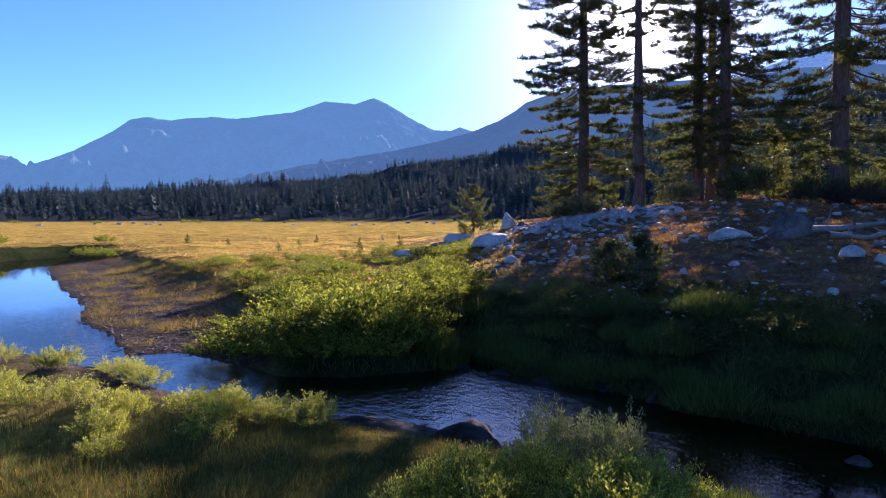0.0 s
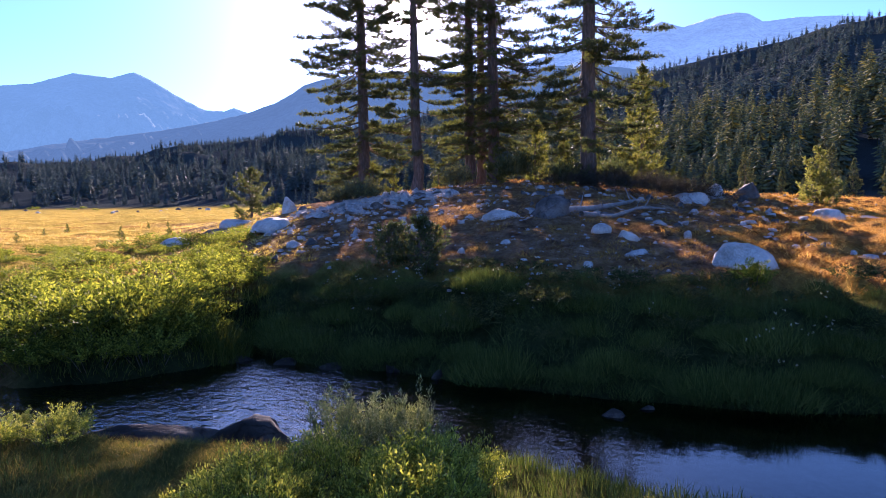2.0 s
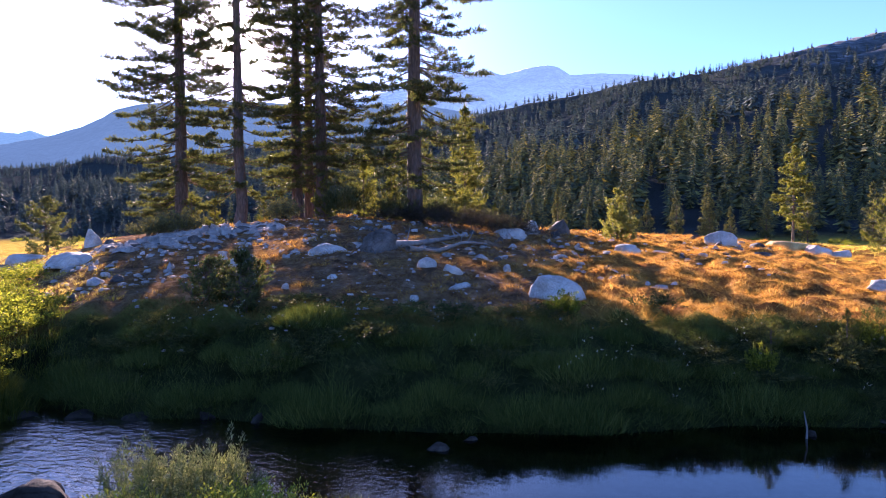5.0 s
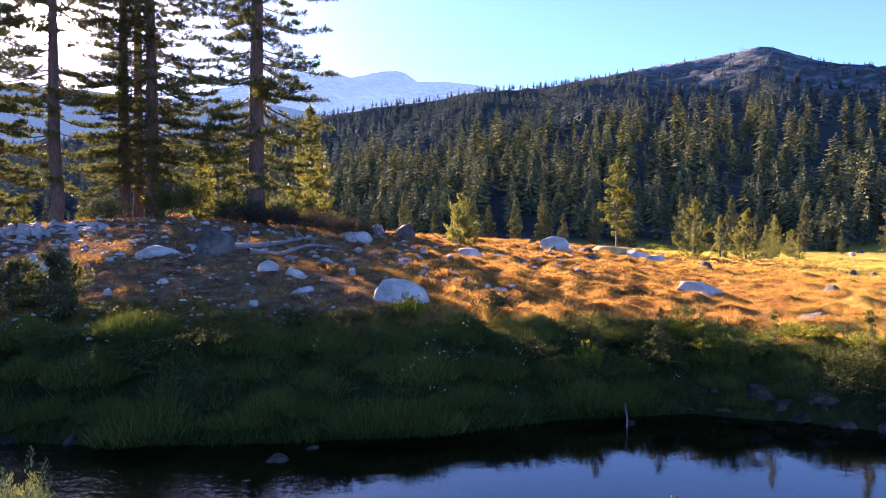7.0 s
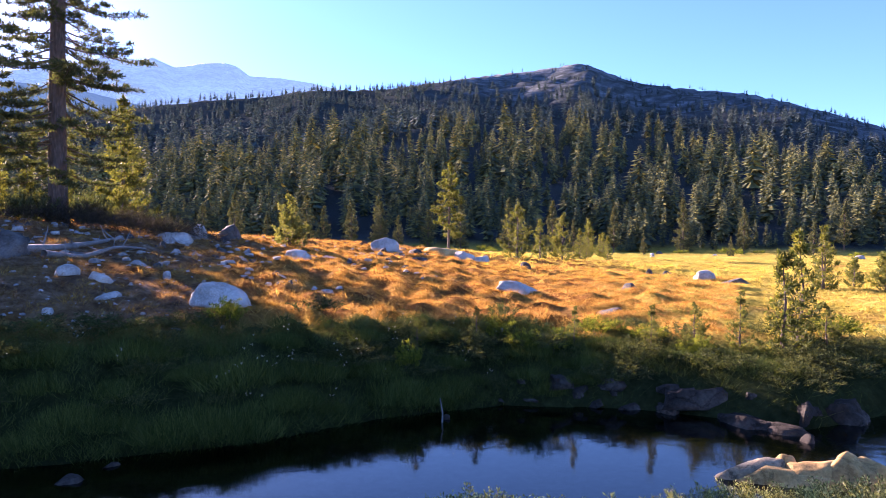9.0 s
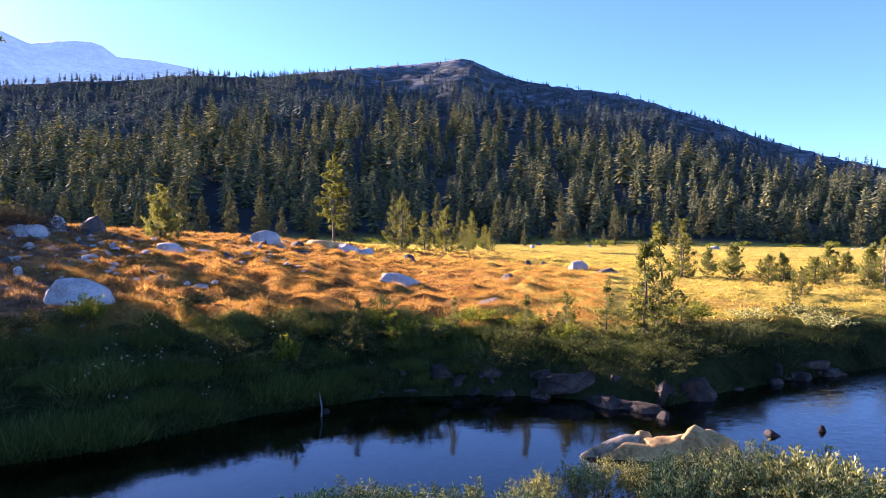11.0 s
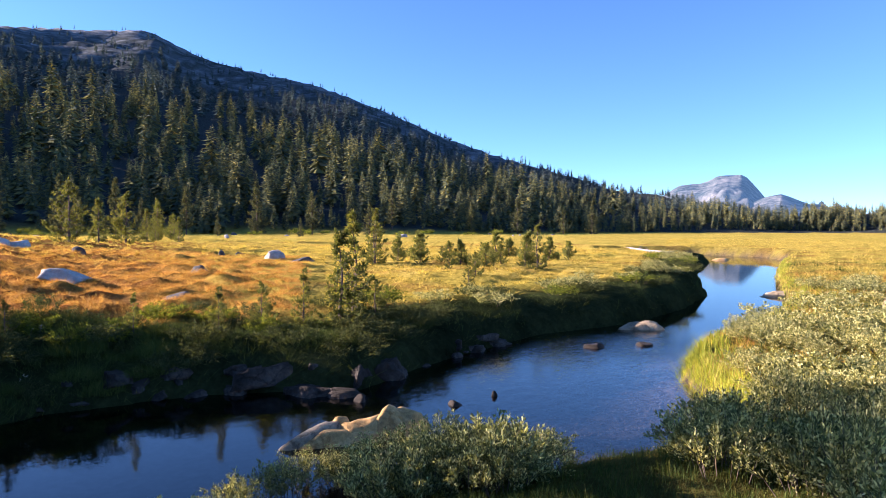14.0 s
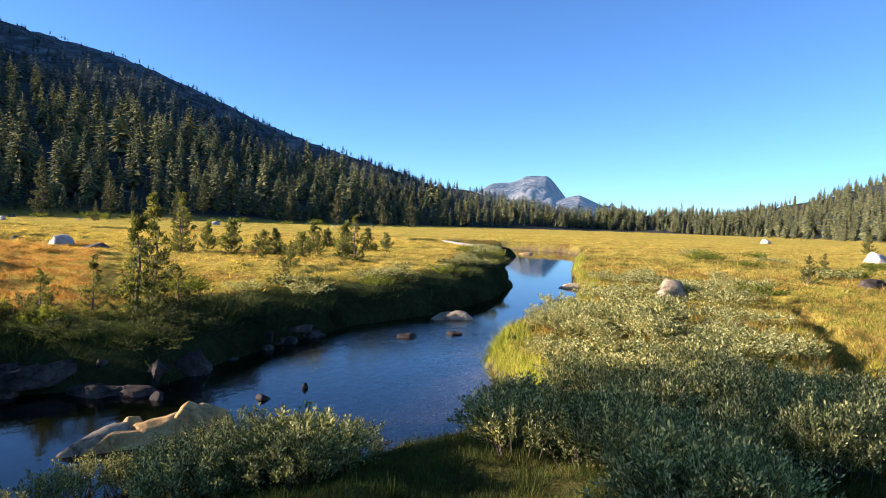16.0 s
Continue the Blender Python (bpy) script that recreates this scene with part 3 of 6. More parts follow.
def ground():
    az = np.concatenate([np.arange(-112, 96, 0.52), np.arange(96, 248, 4.0)])
    rad = [0.0, 0.4]
    while rad[-1] < 4700:
        r = rad[-1]
        rad.append(r + (0.22 if r < 18 else 0.3 if r < 36 else r * 0.01 if r < 90 else r * 0.025))
    rad = np.array(rad)
    A, R = np.meshgrid(np.radians(az), rad)
    X, Y = -np.sin(A) * R, np.cos(A) * R
    z, d, azd, r, s, side, bar, dome = land(X.ravel(), Y.ravel())
    n, m = len(rad), len(az)
    V = np.stack([X.ravel(), Y.ravel(), z], 1)
    i, j = np.meshgrid(np.arange(n - 1), np.arange(m), indexing="ij")
    jn = (j + 1) % m
    F = np.stack([i * m + j, i * m + jn, (i + 1) * m + jn, (i + 1) * m + j], -1).reshape(-1, 4)
    me = soften(mesh_np("ground", V, F[:, ::-1], M_GROUND))
    x, y = V[:, 0], V[:, 1]
    knoll = sstep(azd, -34, -22) * (1 - sstep(azd, 50, 56)) * sstep(d, 2.4, 4.0) * (1 - sstep(r, 60, 80)) * side
    shady_turf = side * (d > -0.5) * (1 - sstep(d, 2.0, 3.8)) * (1 - bar) + (~side) * 0.55 * (1 - sstep(d, 0.5, 2.5)) * (d > 0)
    # near bank darker: the pines' shadow put into the ground colour
    shady_turf = np.maximum(shady_turf, 0.85 * (~side) * (1 - sstep(r, 6.5, 10)))
    shady_turf = np.maximum(shady_turf, 0.25 * side * (azd > 40) * (1 - sstep(d, 5, 14)))
    gravel = np.maximum(bar, np.where(side, d < -0.4, d < 0.06))
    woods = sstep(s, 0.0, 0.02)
    rocky = dome * np.maximum(sstep(s, 0.45, 0.7) * (0.4 + 0.7 * wave(x, y, 55, 9) + 0.4 * wave(x, y, 18, 24)), 0.9 * sstep(s, 0.86, 0.95))
    for key, val in (("soil", knoll * np.clip(sstep(azd, 2, 12) + 0.5 * wave(x, y, 4, 22), 0, 1) * np.clip(0.95 + 0.25 * wave(x, y, 1.5, 23), 0, 1) * sstep(azd, -12, 4)), ("dry", np.maximum(knoll * np.clip(0.92 + 0.2 * wave(x, y, 3, 10), 0, 1), np.clip(0.7 * wave(x, y, 6, 15) - 0.1, 0, 0.5) * (r < 90)) + 0.3 * side * sstep(azd, 44, 50)), ("shady_turf", shady_turf), ("gravel", gravel), ("woods", woods), ("granite", np.clip(rocky, 0, 1))):
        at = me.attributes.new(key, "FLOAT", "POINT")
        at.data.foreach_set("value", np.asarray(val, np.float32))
    ob = new("ground", me)
    return tagged(ob, "grassy alpine valley floor with wooded hillsides", "ground", kind="structure")


ground()


def water():
    xs, ys = np.arange(-62, 80.1, 0.5), np.arange(-17, 40.1, 0.5)
    X, Y = np.meshgrid(xs, ys)
    x, y = X.ravel(), Y.ravel()
    ok = in_river(x, y) | (np.minimum(edge_distance(x, y, FAR_BANK), edge_distance(x, y, NEAR_BANK)) < 0.9)
    m = len(xs)
    V = np.stack([x, y, np.zeros_like(x)], 1)
    i, j = np.meshgrid(np.arange(len(ys) - 1), np.arange(m - 1), indexing="ij")
    F = np.stack([i * m + j, i * m + j + 1, (i + 1) * m + j + 1, (i + 1) * m + j], -1).reshape(-1, 4)
    F = F[ok[F].any(1)]
    used, inv = np.unique(F, return_inverse=True)
    V, F = V[used], inv.reshape(-1, 4)
    me = soften(mesh_np("water", V, F, M_WATER))
    x, y = V[:, 0], V[:, 1]
    rif = 0.02 + 0.05 * np.exp(-((x - 14) / 6) ** 2) + 0.6 * np.exp(-((x + 8) / 3.2) ** 2) + 0.9 * np.exp(-(((x + 18) / 5) ** 2)) + 0.3 * np.exp(-((x - 16) / 2.2) ** 2) + 0.04 * np.exp(-((x - 10) / 4) ** 2)
    rif = rif * np.where(x > 26, 0.6, 1) * np.where(x < -28, 0.5, 1)
    shoal = 1.25 * np.exp(-edge_distance(x, y, NEAR_BANK) / 2.2) * sstep(x, 6, 8) * (1 - sstep(x, 14, 20)) + 0.7 * np.exp(-edge_distance(x, y, FAR_BANK[5:12]) / 1.5)
    at = me.attributes.new("shoal", "FLOAT", "POINT")
    at.data.foreach_set("value", np.clip(shoal, 0, 1).astype(np.float32))
    at = me.attributes.new("riffle", "FLOAT", "POINT")
    at.data.foreach_set("value", rif.astype(np.float32))
    tagged(new("water", me), "clear dark brook water with ripples", "water", kind="structure")


water()


def mountain(name, label, prof, r_foot, r_crest, foot_el, mat, seed, rough):
    """A distant range: a relief that climbs from its foot to a skyline of the given elevations."""
    prof = sorted(prof)
    pa, pe = [p[0] for p in prof], [p[1] for p in prof]
    az = np.arange(pa[0], pa[-1] + 0.01, 0.12)
    k = 60
    t = np.linspace(0, 1.25, k)
    A, T = np.meshgrid(az, t)
    R = r_foot + (r_crest - r_foot) * T
    E = np.interp(A, pa, pe)
    X, Y = -np.sin(np.radians(A)) * R, np.cos(np.radians(A)) * R
    zt, zf = 3 + r_crest * np.tan(np.radians(E)), 3 + r_foot * math.tan(radians(foot_el))
    Z = zf + (zt - zf) * np.where(T < 1, T ** 1.25, 1 - (T - 1) * 1.5)
    rug = wave(X, Y, 500, seed) * 0.5 + np.abs(wave(X, Y, 240, seed + 1)) * 0.5 + wave(X, Y, 90, seed + 2) * 0.25 + wave(X, Y, 35, seed + 3) * 0.1
    Z = Z + rough * rug * sstep(T, 0, 0.25) * (1 - sstep(T, 0.45, 0.9) * 0.94)
    m = len(az)
    V = np.stack([X.ravel(), Y.ravel(), Z.ravel()], 1)
    i, j = np.meshgrid(np.arange(k - 1), np.arange(m - 1), indexing="ij")
    F = np.stack([i * m + j, (i + 1) * m + j, (i + 1) * m + j + 1, i * m + j + 1], -1).reshape(-1, 4)
    me = soften(mesh_np(name, V, F, mat))
    tagged(new(name, me), label, "mountain", kind="structure")


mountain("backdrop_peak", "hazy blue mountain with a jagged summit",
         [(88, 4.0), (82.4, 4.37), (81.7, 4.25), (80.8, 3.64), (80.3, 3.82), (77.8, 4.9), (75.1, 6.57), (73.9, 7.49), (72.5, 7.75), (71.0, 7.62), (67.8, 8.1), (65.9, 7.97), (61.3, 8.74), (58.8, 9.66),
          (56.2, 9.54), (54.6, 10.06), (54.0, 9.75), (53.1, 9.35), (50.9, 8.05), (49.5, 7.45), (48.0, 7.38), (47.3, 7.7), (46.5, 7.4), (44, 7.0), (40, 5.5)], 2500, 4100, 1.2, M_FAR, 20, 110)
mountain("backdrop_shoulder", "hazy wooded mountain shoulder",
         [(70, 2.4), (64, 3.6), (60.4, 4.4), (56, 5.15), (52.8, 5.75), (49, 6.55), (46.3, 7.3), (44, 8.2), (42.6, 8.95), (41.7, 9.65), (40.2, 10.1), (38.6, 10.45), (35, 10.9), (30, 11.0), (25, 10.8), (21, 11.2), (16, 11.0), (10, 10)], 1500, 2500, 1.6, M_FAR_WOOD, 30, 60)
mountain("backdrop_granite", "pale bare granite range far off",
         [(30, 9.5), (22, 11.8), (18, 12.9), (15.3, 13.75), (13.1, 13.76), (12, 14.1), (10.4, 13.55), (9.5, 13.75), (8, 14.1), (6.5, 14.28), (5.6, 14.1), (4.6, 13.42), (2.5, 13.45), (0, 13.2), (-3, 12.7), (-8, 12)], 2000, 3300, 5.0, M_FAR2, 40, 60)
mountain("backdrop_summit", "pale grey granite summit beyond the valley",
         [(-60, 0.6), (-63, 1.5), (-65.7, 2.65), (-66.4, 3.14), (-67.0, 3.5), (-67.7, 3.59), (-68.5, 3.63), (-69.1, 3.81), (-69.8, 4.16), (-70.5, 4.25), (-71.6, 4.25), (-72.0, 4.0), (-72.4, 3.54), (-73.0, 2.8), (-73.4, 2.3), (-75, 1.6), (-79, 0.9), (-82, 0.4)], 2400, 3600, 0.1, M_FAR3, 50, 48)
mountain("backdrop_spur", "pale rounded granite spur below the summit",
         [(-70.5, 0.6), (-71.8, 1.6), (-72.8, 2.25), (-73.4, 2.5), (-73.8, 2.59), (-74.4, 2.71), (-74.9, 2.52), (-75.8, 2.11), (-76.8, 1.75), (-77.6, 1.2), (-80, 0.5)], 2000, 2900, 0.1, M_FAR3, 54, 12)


# ---- woods ----
def conifer(r, h, boughs, slim=0.2, thick=1.0):
    """Corners and triangles of one forest conifer: a stem with many drooping, ragged boughs."""
    V, F = [], []

    def tri(*p):
        F.append((len(V), len(V) + 1, len(V) + 2))
        V.extend(p)

    for k in range(3):
        t0, t1 = k * 2.094, (k + 1) * 2.094
        w = h * 0.01
        tri((w * math.cos(t0), w * math.sin(t0), -0.5), (w * math.cos(t1), w * math.sin(t1), -0.5), (0, 0, h * 0.9))
    low, power, lop = r.uniform(0.04, 0.2), r.uniform(0.5, 0.85), r.uniform(0, 6.28)
    for i in range(boughs):
        f = ((i + r.random()) / boughs) ** 0.9
        z = h * (low + (0.985 - low) * f)
        t = i * 2.4 + r.uniform(-0.7, 0.7)
        q = h * slim * (1 - f) ** power * min(1, 0.55 + 2.5 * f) * r.uniform(0.55, 1.2) * (1 + 0.15 * math.cos(t - lop)) + h * 0.012
        wd = (0.34 + 0.3 * (1 - f)) * r.uniform(0.7, 1.3) * thick
        dz = q * (0.55 - 0.75 * f) * r.uniform(0.5, 1.3)
        tip = (q * math.cos(t), q * math.sin(t), z - dz)
        a0 = (q * 0.6 * math.cos(t - wd), q * 0.6 * math.sin(t - wd), z - dz * 0.75 - 0.01 * h)
        a1 = (q * 0.6 * math.cos(t + wd), q * 0.6 * math.sin(t + wd), z - dz * 0.75 - 0.01 * h)
        up = (0, 0, z + h * 0.03 * thick * (1.4 - f))
        tri(up, a0, tip)
        tri(up, tip, a1)
    return np.array(V), np.array(F)


def scatter(kinds, xs, ys, zs, sizes, turns):
    """Joins turned and scaled copies of the given kinds into one set of corners and faces."""
    VV, FF, off = [], [], 0
    for i, (x, y, z, s, t) in enumerate(zip(xs, ys, zs, sizes, turns)):
        V, F = kinds[i % len(kinds)]
        c, sn = math.cos(t), math.sin(t)
        W = np.empty_like(V)
        W[:, 0] = (V[:, 0] * c - V[:, 1] * sn) * s + x
        W[:, 1] = (V[:, 0] * sn + V[:, 1] * c) * s + y
        W[:, 2] = V[:, 2] * s + z
        VV.append(W)
        FF.append(F + off)
        off += len(V)
    return np.concatenate(VV), np.concatenate(FF)


def woods():
    r = np.random.default_rng(11)
    pr = random.Random(5)
    near = [conifer(pr, 1, 120, pr.uniform(0.17, 0.26), 0.95) for _ in range(14)]
    mid = [conifer(pr, 1, 84, pr.uniform(0.19, 0.28), 1.05) for _ in range(12)]
    far = [conifer(pr, 1, 26, pr.uniform(0.24, 0.34), 1.8) for _ in range(8)]
    az = r.uniform(-112, 92, 26000)
    u = r.uniform(0, 1, 26000)
    r0, r1 = np.interp(az, AZ, WOOD_R0), np.interp(az, AZ, WOOD_R1)
    s = u ** np.where(az > 24, 0.9, 1.25) * 1.02
    rr = r0 * 1.02 + (r1 - r0) * s
    x, y = -np.sin(np.radians(az)) * rr, np.cos(np.radians(az)) * rr
    z, d, azd, rad, sn, side, bar, dome = land(x, y)
    keep = r.uniform(0, 1, len(x)) < np.clip(0.75 + 0.5 * wave(x, y, 70, 60), 0.25, 1) * np.where(s < 0.06, 0.8, 1)
    low = np.interp(az, [-34, -24], [0.48, 0.58])
    bare = dome * sstep(sn - low, 0, 0.18)
    keep &= r.uniform(0, 1, len(x)) > bare * np.clip(0.42 + 0.6 * wave(x, y, 80, 61) + 0.4 * sstep(sn, 0.85, 0.95) * (az > -34), 0.1, 0.95)
    # leave out what others would hide: thin with distance
    keep &= r.uniform(0, 1, len(x)) < np.where(s < 0.06, 0.8, np.where(s < 0.35, 0.46, 0.62)) * np.interp(az, [20, 40], [1, 1.5])
    x, y, z, rr, s, az, bare = x[keep], y[keep], z[keep], rr[keep], s[keep], az[keep], bare[keep]
    hts = np.where(s < 0.3, r.uniform(9, 29, len(x)), r.uniform(11, 22, len(x))) * np.where(r.uniform(0, 1, len(x)) < 0.15, 1.3, 1) * np.interp(s, [0, 0.03, 0.12, 0.4, 0.5, 1], [0.4, 0.66, 0.9, 0.92, 0.78, 0.55])
    hts = hts * np.interp(az, [-100, -88, -66, -54, 28, 45, 90], [0.6, 0.5, 0.5, 0.9, 1, 0.68, 0.62])
    hts = hts * (1 - 0.3 * bare) * np.where((s < 0.4) & (az < 20) & (az > -66), 0.95, 1)
    turn = r.uniform(0, 6.28, len(x))
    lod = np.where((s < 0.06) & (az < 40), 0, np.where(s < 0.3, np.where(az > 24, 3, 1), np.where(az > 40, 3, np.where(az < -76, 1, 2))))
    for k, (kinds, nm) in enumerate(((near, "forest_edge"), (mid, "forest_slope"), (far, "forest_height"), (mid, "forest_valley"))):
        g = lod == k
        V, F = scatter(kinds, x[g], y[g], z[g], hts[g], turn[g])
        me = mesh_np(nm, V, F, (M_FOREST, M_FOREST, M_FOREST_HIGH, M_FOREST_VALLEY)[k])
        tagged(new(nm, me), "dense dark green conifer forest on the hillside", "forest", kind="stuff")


woods()


# ---- stones ----
def rock_mesh(name, seed, size, mat, cuts=7, sub=3, rough=0.12, block=0.75, sharp=False):
    """A weathered block: a lump with flat broken faces, cracks of relief and worn edges."""
    r = np.random.default_rng(seed)
    bm = bmesh.new()
    bmesh.ops.create_icosphere(bm, subdivisions=sub, radius=1.0)
    V = np.array([v.co[:] for v in bm.verts])
    V = np.sign(V) * np.abs(V) ** block
    V /= np.abs(V).max()
    V *= 0.95
    spin = Matrix.Rotation(r.uniform(-0.5, 0.5), 3, 'X') @ Matrix.Rotation(r.uniform(0, 3.1), 3, 'Z')
    V = V @ np.array(spin).T
    for _ in range(cuts):
        nrm = r.normal(size=3)
        nrm[2] = abs(nrm[2]) * 0.8
        nrm /= np.linalg.norm(nrm)
        over = V @ nrm - (r.uniform(0.38, 0.75) if sharp else r.uniform(0.5, 0.85))
        V = V - np.outer(np.maximum(over, 0) * 0.92, nrm)
    V[:, 2] = np.maximum(V[:, 2], -0.3)
    for v, p in zip(bm.verts, V):
        q = Vector(p)
        k = 1 + rough * noise.noise(q * 1.7 + Vector((seed, 0, 0))) + rough * 0.5 * noise.noise(q * 4.3 + Vector((0, seed, 0))) + rough * 0.22 * noise.noise(q * 11)
        v.co = (q.x * k * size[0] / 2, q.y * k * size[1] / 2, q.z * k * size[2])
    me = bpy.data.meshes.new(name)
    bm.to_mesh(me)
    bm.free()
    me.materials.append(mat)
    return me if sharp else soften(me)


def rock(name, x, y, w, h, mat, label, seed, turn=0.0, tilt=0.0, deep=None, group="", z=None, cuts=7, sub=4, rough=0.12, block=0.75):
    me = rock_mesh(name, seed, (w * 1.1, (deep or w * 0.8) * 1.1, h * 0.85), mat, cuts, sub, rough, block)
    ob = new(name, me)
    g = float(height(np.array([x]), np.array([y]))[0]) if z is None else z
    ob.matrix_world = pose(x, y, g + (h * 0.04 if z is None else -0.22 * h), tilt, 0, turn)
    return tagged(ob, label, "rock", group)


PALE, DARKR, TAN = M_ROCK, M_ROCK_DARK, M_ROCK_TAN
rock("boulder", -1.74, 15.2, 1.2, 0.5, PALE, "large pale granite boulder on the dry grass slope", 2, 20, cuts=6)
rock("boulder", -8.6, 17.6, 1.0, 0.45, PALE, "pale rounded granite boulder among rubble", 4, 50)
rock("boulder", -7.36, 17.9, 1.25, 0.78, M_ROCK_LICHEN, "grey lichen-covered granite block beside a fallen log", 5, 10, cuts=12, rough=0.28, block=0.5)
rock("boulder", -22.9, 24.0, 0.85, 0.95, PALE, "upright pointed pale granite stone on the knoll", 6, 0, deep=0.5, cuts=10)
rock("boulder", -18.1, 17.8, 1.7, 0.48, PALE, "broad pale granite slab at the knoll's end", 7, 30)
rock("boulder", -25.9, 23.4, 1.8, 0.5, PALE, "long low granite slab at the meadow's edge", 8, -30)
rock("boulder", -24.9, 19.1, 1.4, 0.34, PALE, "low flat granite slab in meadow grass", 9, -20)
rock("boulder", -24.4, 21.0, 1.6, 0.36, M_ROCK_LICHEN, "low flat grey slab in meadow grass", 10, 15)
rock("boulder", -4.7, 25.6, 1.35, 0.52, PALE, "pale granite slab on the knoll's crest", 12, 12)
rock("boulder", -3.95, 27.1, 0.9, 0.72, PALE, "pale angular granite block on the crest", 13, 40)
rock("boulder", -3.1, 28.6, 1.9, 0.9, M_ROCK_LICHEN, "dark lichen-covered granite block on the crest", 14, 70, cuts=9)
rock("boulder", -0.26, 25.1, 1.0, 0.38, PALE, "low pale granite stone in orange grass", 15, 0)
rock("boulder", 0.94, 26.4, 0.7, 0.2, PALE, "small flat pale granite stone", 16, 0)
rock("boulder", 3.95, 33.0, 1.3, 0.62, PALE, "smooth domed pale granite boulder", 17, 0, cuts=2)
slab = rock("boulder", 7.23, 21.1, 1.5, 0.5, PALE, "tilted pale granite slab in orange tussocks", 18, -12, deep=0.75, cuts=5, block=0.5)
slab.matrix_world = slab.matrix_world @ pose(0, 0, 0.05, -14, 20, 0)
rock("boulder", 8.7, 36.0, 1.3, 0.5, PALE, "white granite boulder at the slope's foot", 19, 0)
rock("boulder", 9.8, 36.6, 1.15, 0.42, PALE, "white granite boulder at the slope's foot", 20, 30)
rock("boulder", 7.6, 37.5, 2.6, 0.6, TAN, "broad pinkish granite slab in dry grass", 21, 10)
rock("boulder", 20.2, 30.7, 1.5, 0.62, PALE, "white pointed granite boulder in the meadow", 22, 20, cuts=9)
rock("boulder", 20.35, 28.4, 1.5, 0.5, M_ROCK_LICHEN, "flat-topped grey boulder in the meadow", 23, -20)
for i, (x, y, w, h) in enumerate([(20.5, 34.7, .65, .36), (19.7, 35.2, .5, .35), (11.95, 22.9, .8, .3), (8.4, 17.0, 1.0, .34), (11.1, 32.6, .7, .36)]):
    rock("boulder", x, y, w, h, M_ROCK_LICHEN, "small dark granite boulder in dry grass", 30 + i, 33 * i, group="dark boulders in the meadow", sub=3)
for i, (x, y, w, h) in enumerate([(-4.5, 16.2, .47, .28), (-4.1, 15.2, .55, .24), (-5.3, 16.6, .62, .25), (-14.2, 14.9, .5, .28), (-10.8, 16.5, .7, .26),
                                  (-7.8, 13.7, .3, .2), (-4.7, 13.6, .22, .14), (-7.2, 14.9, .27, .13), (-3.4, 17.8, .3, .2), (-9.6, 15.4, .3, .16)]):
    rock("boulder", x, y, w, h, PALE, "small pale granite stone on the dry slope", 40 + i, 57 * i, group="stones on the dry slope", sub=3)
# in and along the brook
kr = random.Random(44)
for i in range(34):
    u = kr.random()
    x = 3.4 + 11.0 * u + kr.uniform(-0.2, 0.2)
    back = kr.choice((0.0, 0.12, 0.3, 0.5))
    y = float(np.interp(x, [3.4, 3.7, 6.0, 7.2, 8.2, 10.2, 13.1, 15], [11.75, 11.8, 11.2, 10.3, 9.4, 10.0, 10.4, 10.6])) + back * 0.8 + 0.02
    w = (0.22 + 0.8 * kr.random() ** 2) * (1.15 if 6.5 < x < 10.5 else 0.75)
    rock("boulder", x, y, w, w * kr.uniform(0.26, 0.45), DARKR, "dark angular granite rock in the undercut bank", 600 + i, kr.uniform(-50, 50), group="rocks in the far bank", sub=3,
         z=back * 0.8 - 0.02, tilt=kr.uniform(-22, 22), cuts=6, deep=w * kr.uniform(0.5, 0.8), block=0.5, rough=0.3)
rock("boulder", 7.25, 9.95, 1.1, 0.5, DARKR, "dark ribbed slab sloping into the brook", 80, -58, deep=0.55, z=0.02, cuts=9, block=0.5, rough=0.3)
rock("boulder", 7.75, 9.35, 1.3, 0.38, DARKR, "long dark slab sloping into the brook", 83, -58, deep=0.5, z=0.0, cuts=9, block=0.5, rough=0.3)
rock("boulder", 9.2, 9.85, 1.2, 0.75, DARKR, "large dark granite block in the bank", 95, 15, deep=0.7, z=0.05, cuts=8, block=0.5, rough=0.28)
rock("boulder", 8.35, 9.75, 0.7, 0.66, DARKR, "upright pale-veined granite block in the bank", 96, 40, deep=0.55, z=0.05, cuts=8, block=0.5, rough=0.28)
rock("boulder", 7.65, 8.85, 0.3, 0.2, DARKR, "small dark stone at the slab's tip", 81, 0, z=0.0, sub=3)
rock("boulder", 18.85, 9.05, 1.5, 0.42, M_ROCK_BUFF, "pale tan rock standing in the brook", 97, -35, z=0.0, cuts=6, block=0.8, deep=0.8, rough=0.2)
rock("boulder", 15.1, 8.5, 0.7, 0.24, DARKR, "flat dark wet rock in the brook", 85, 20, z=0.0)
rock("boulder", 16.2, 7.75, 0.5, 0.19, DARKR, "small dark wet rock in the brook", 86, 0, z=0.0, sub=3)
rock("boulder", 9.55, 7.38, 0.22, 0.2, DARKR, "small angular dark stone in shallow water", 87, 40, z=0.0, sub=3, cuts=10)
rock("boulder", 8.6, 7.45, 0.36, 0.16, DARKR, "small flat stone just above the water", 88, 0, z=0.0, sub=3)
rock("boulder", 32.2, 9.1, 2.2, 0.6, M_ROCK_BUFF, "flat tan rock at the grassy water's edge", 89, 0, z=0.0)
rock("boulder", 24.3, 3.5, 1.5, 0.8, M_ROCK_BUFF, "rounded tan boulder half hidden by willows", 90, 0, cuts=3)
rock("boulder", 64.1, -6.7, 2.0, 1.1, PALE, "white granite boulder in the meadow", 91, 0)
rock("boulder", 35.2, -3.6, 1.4, 0.5, DARKR, "low grey boulder in the meadow", 92, 0)
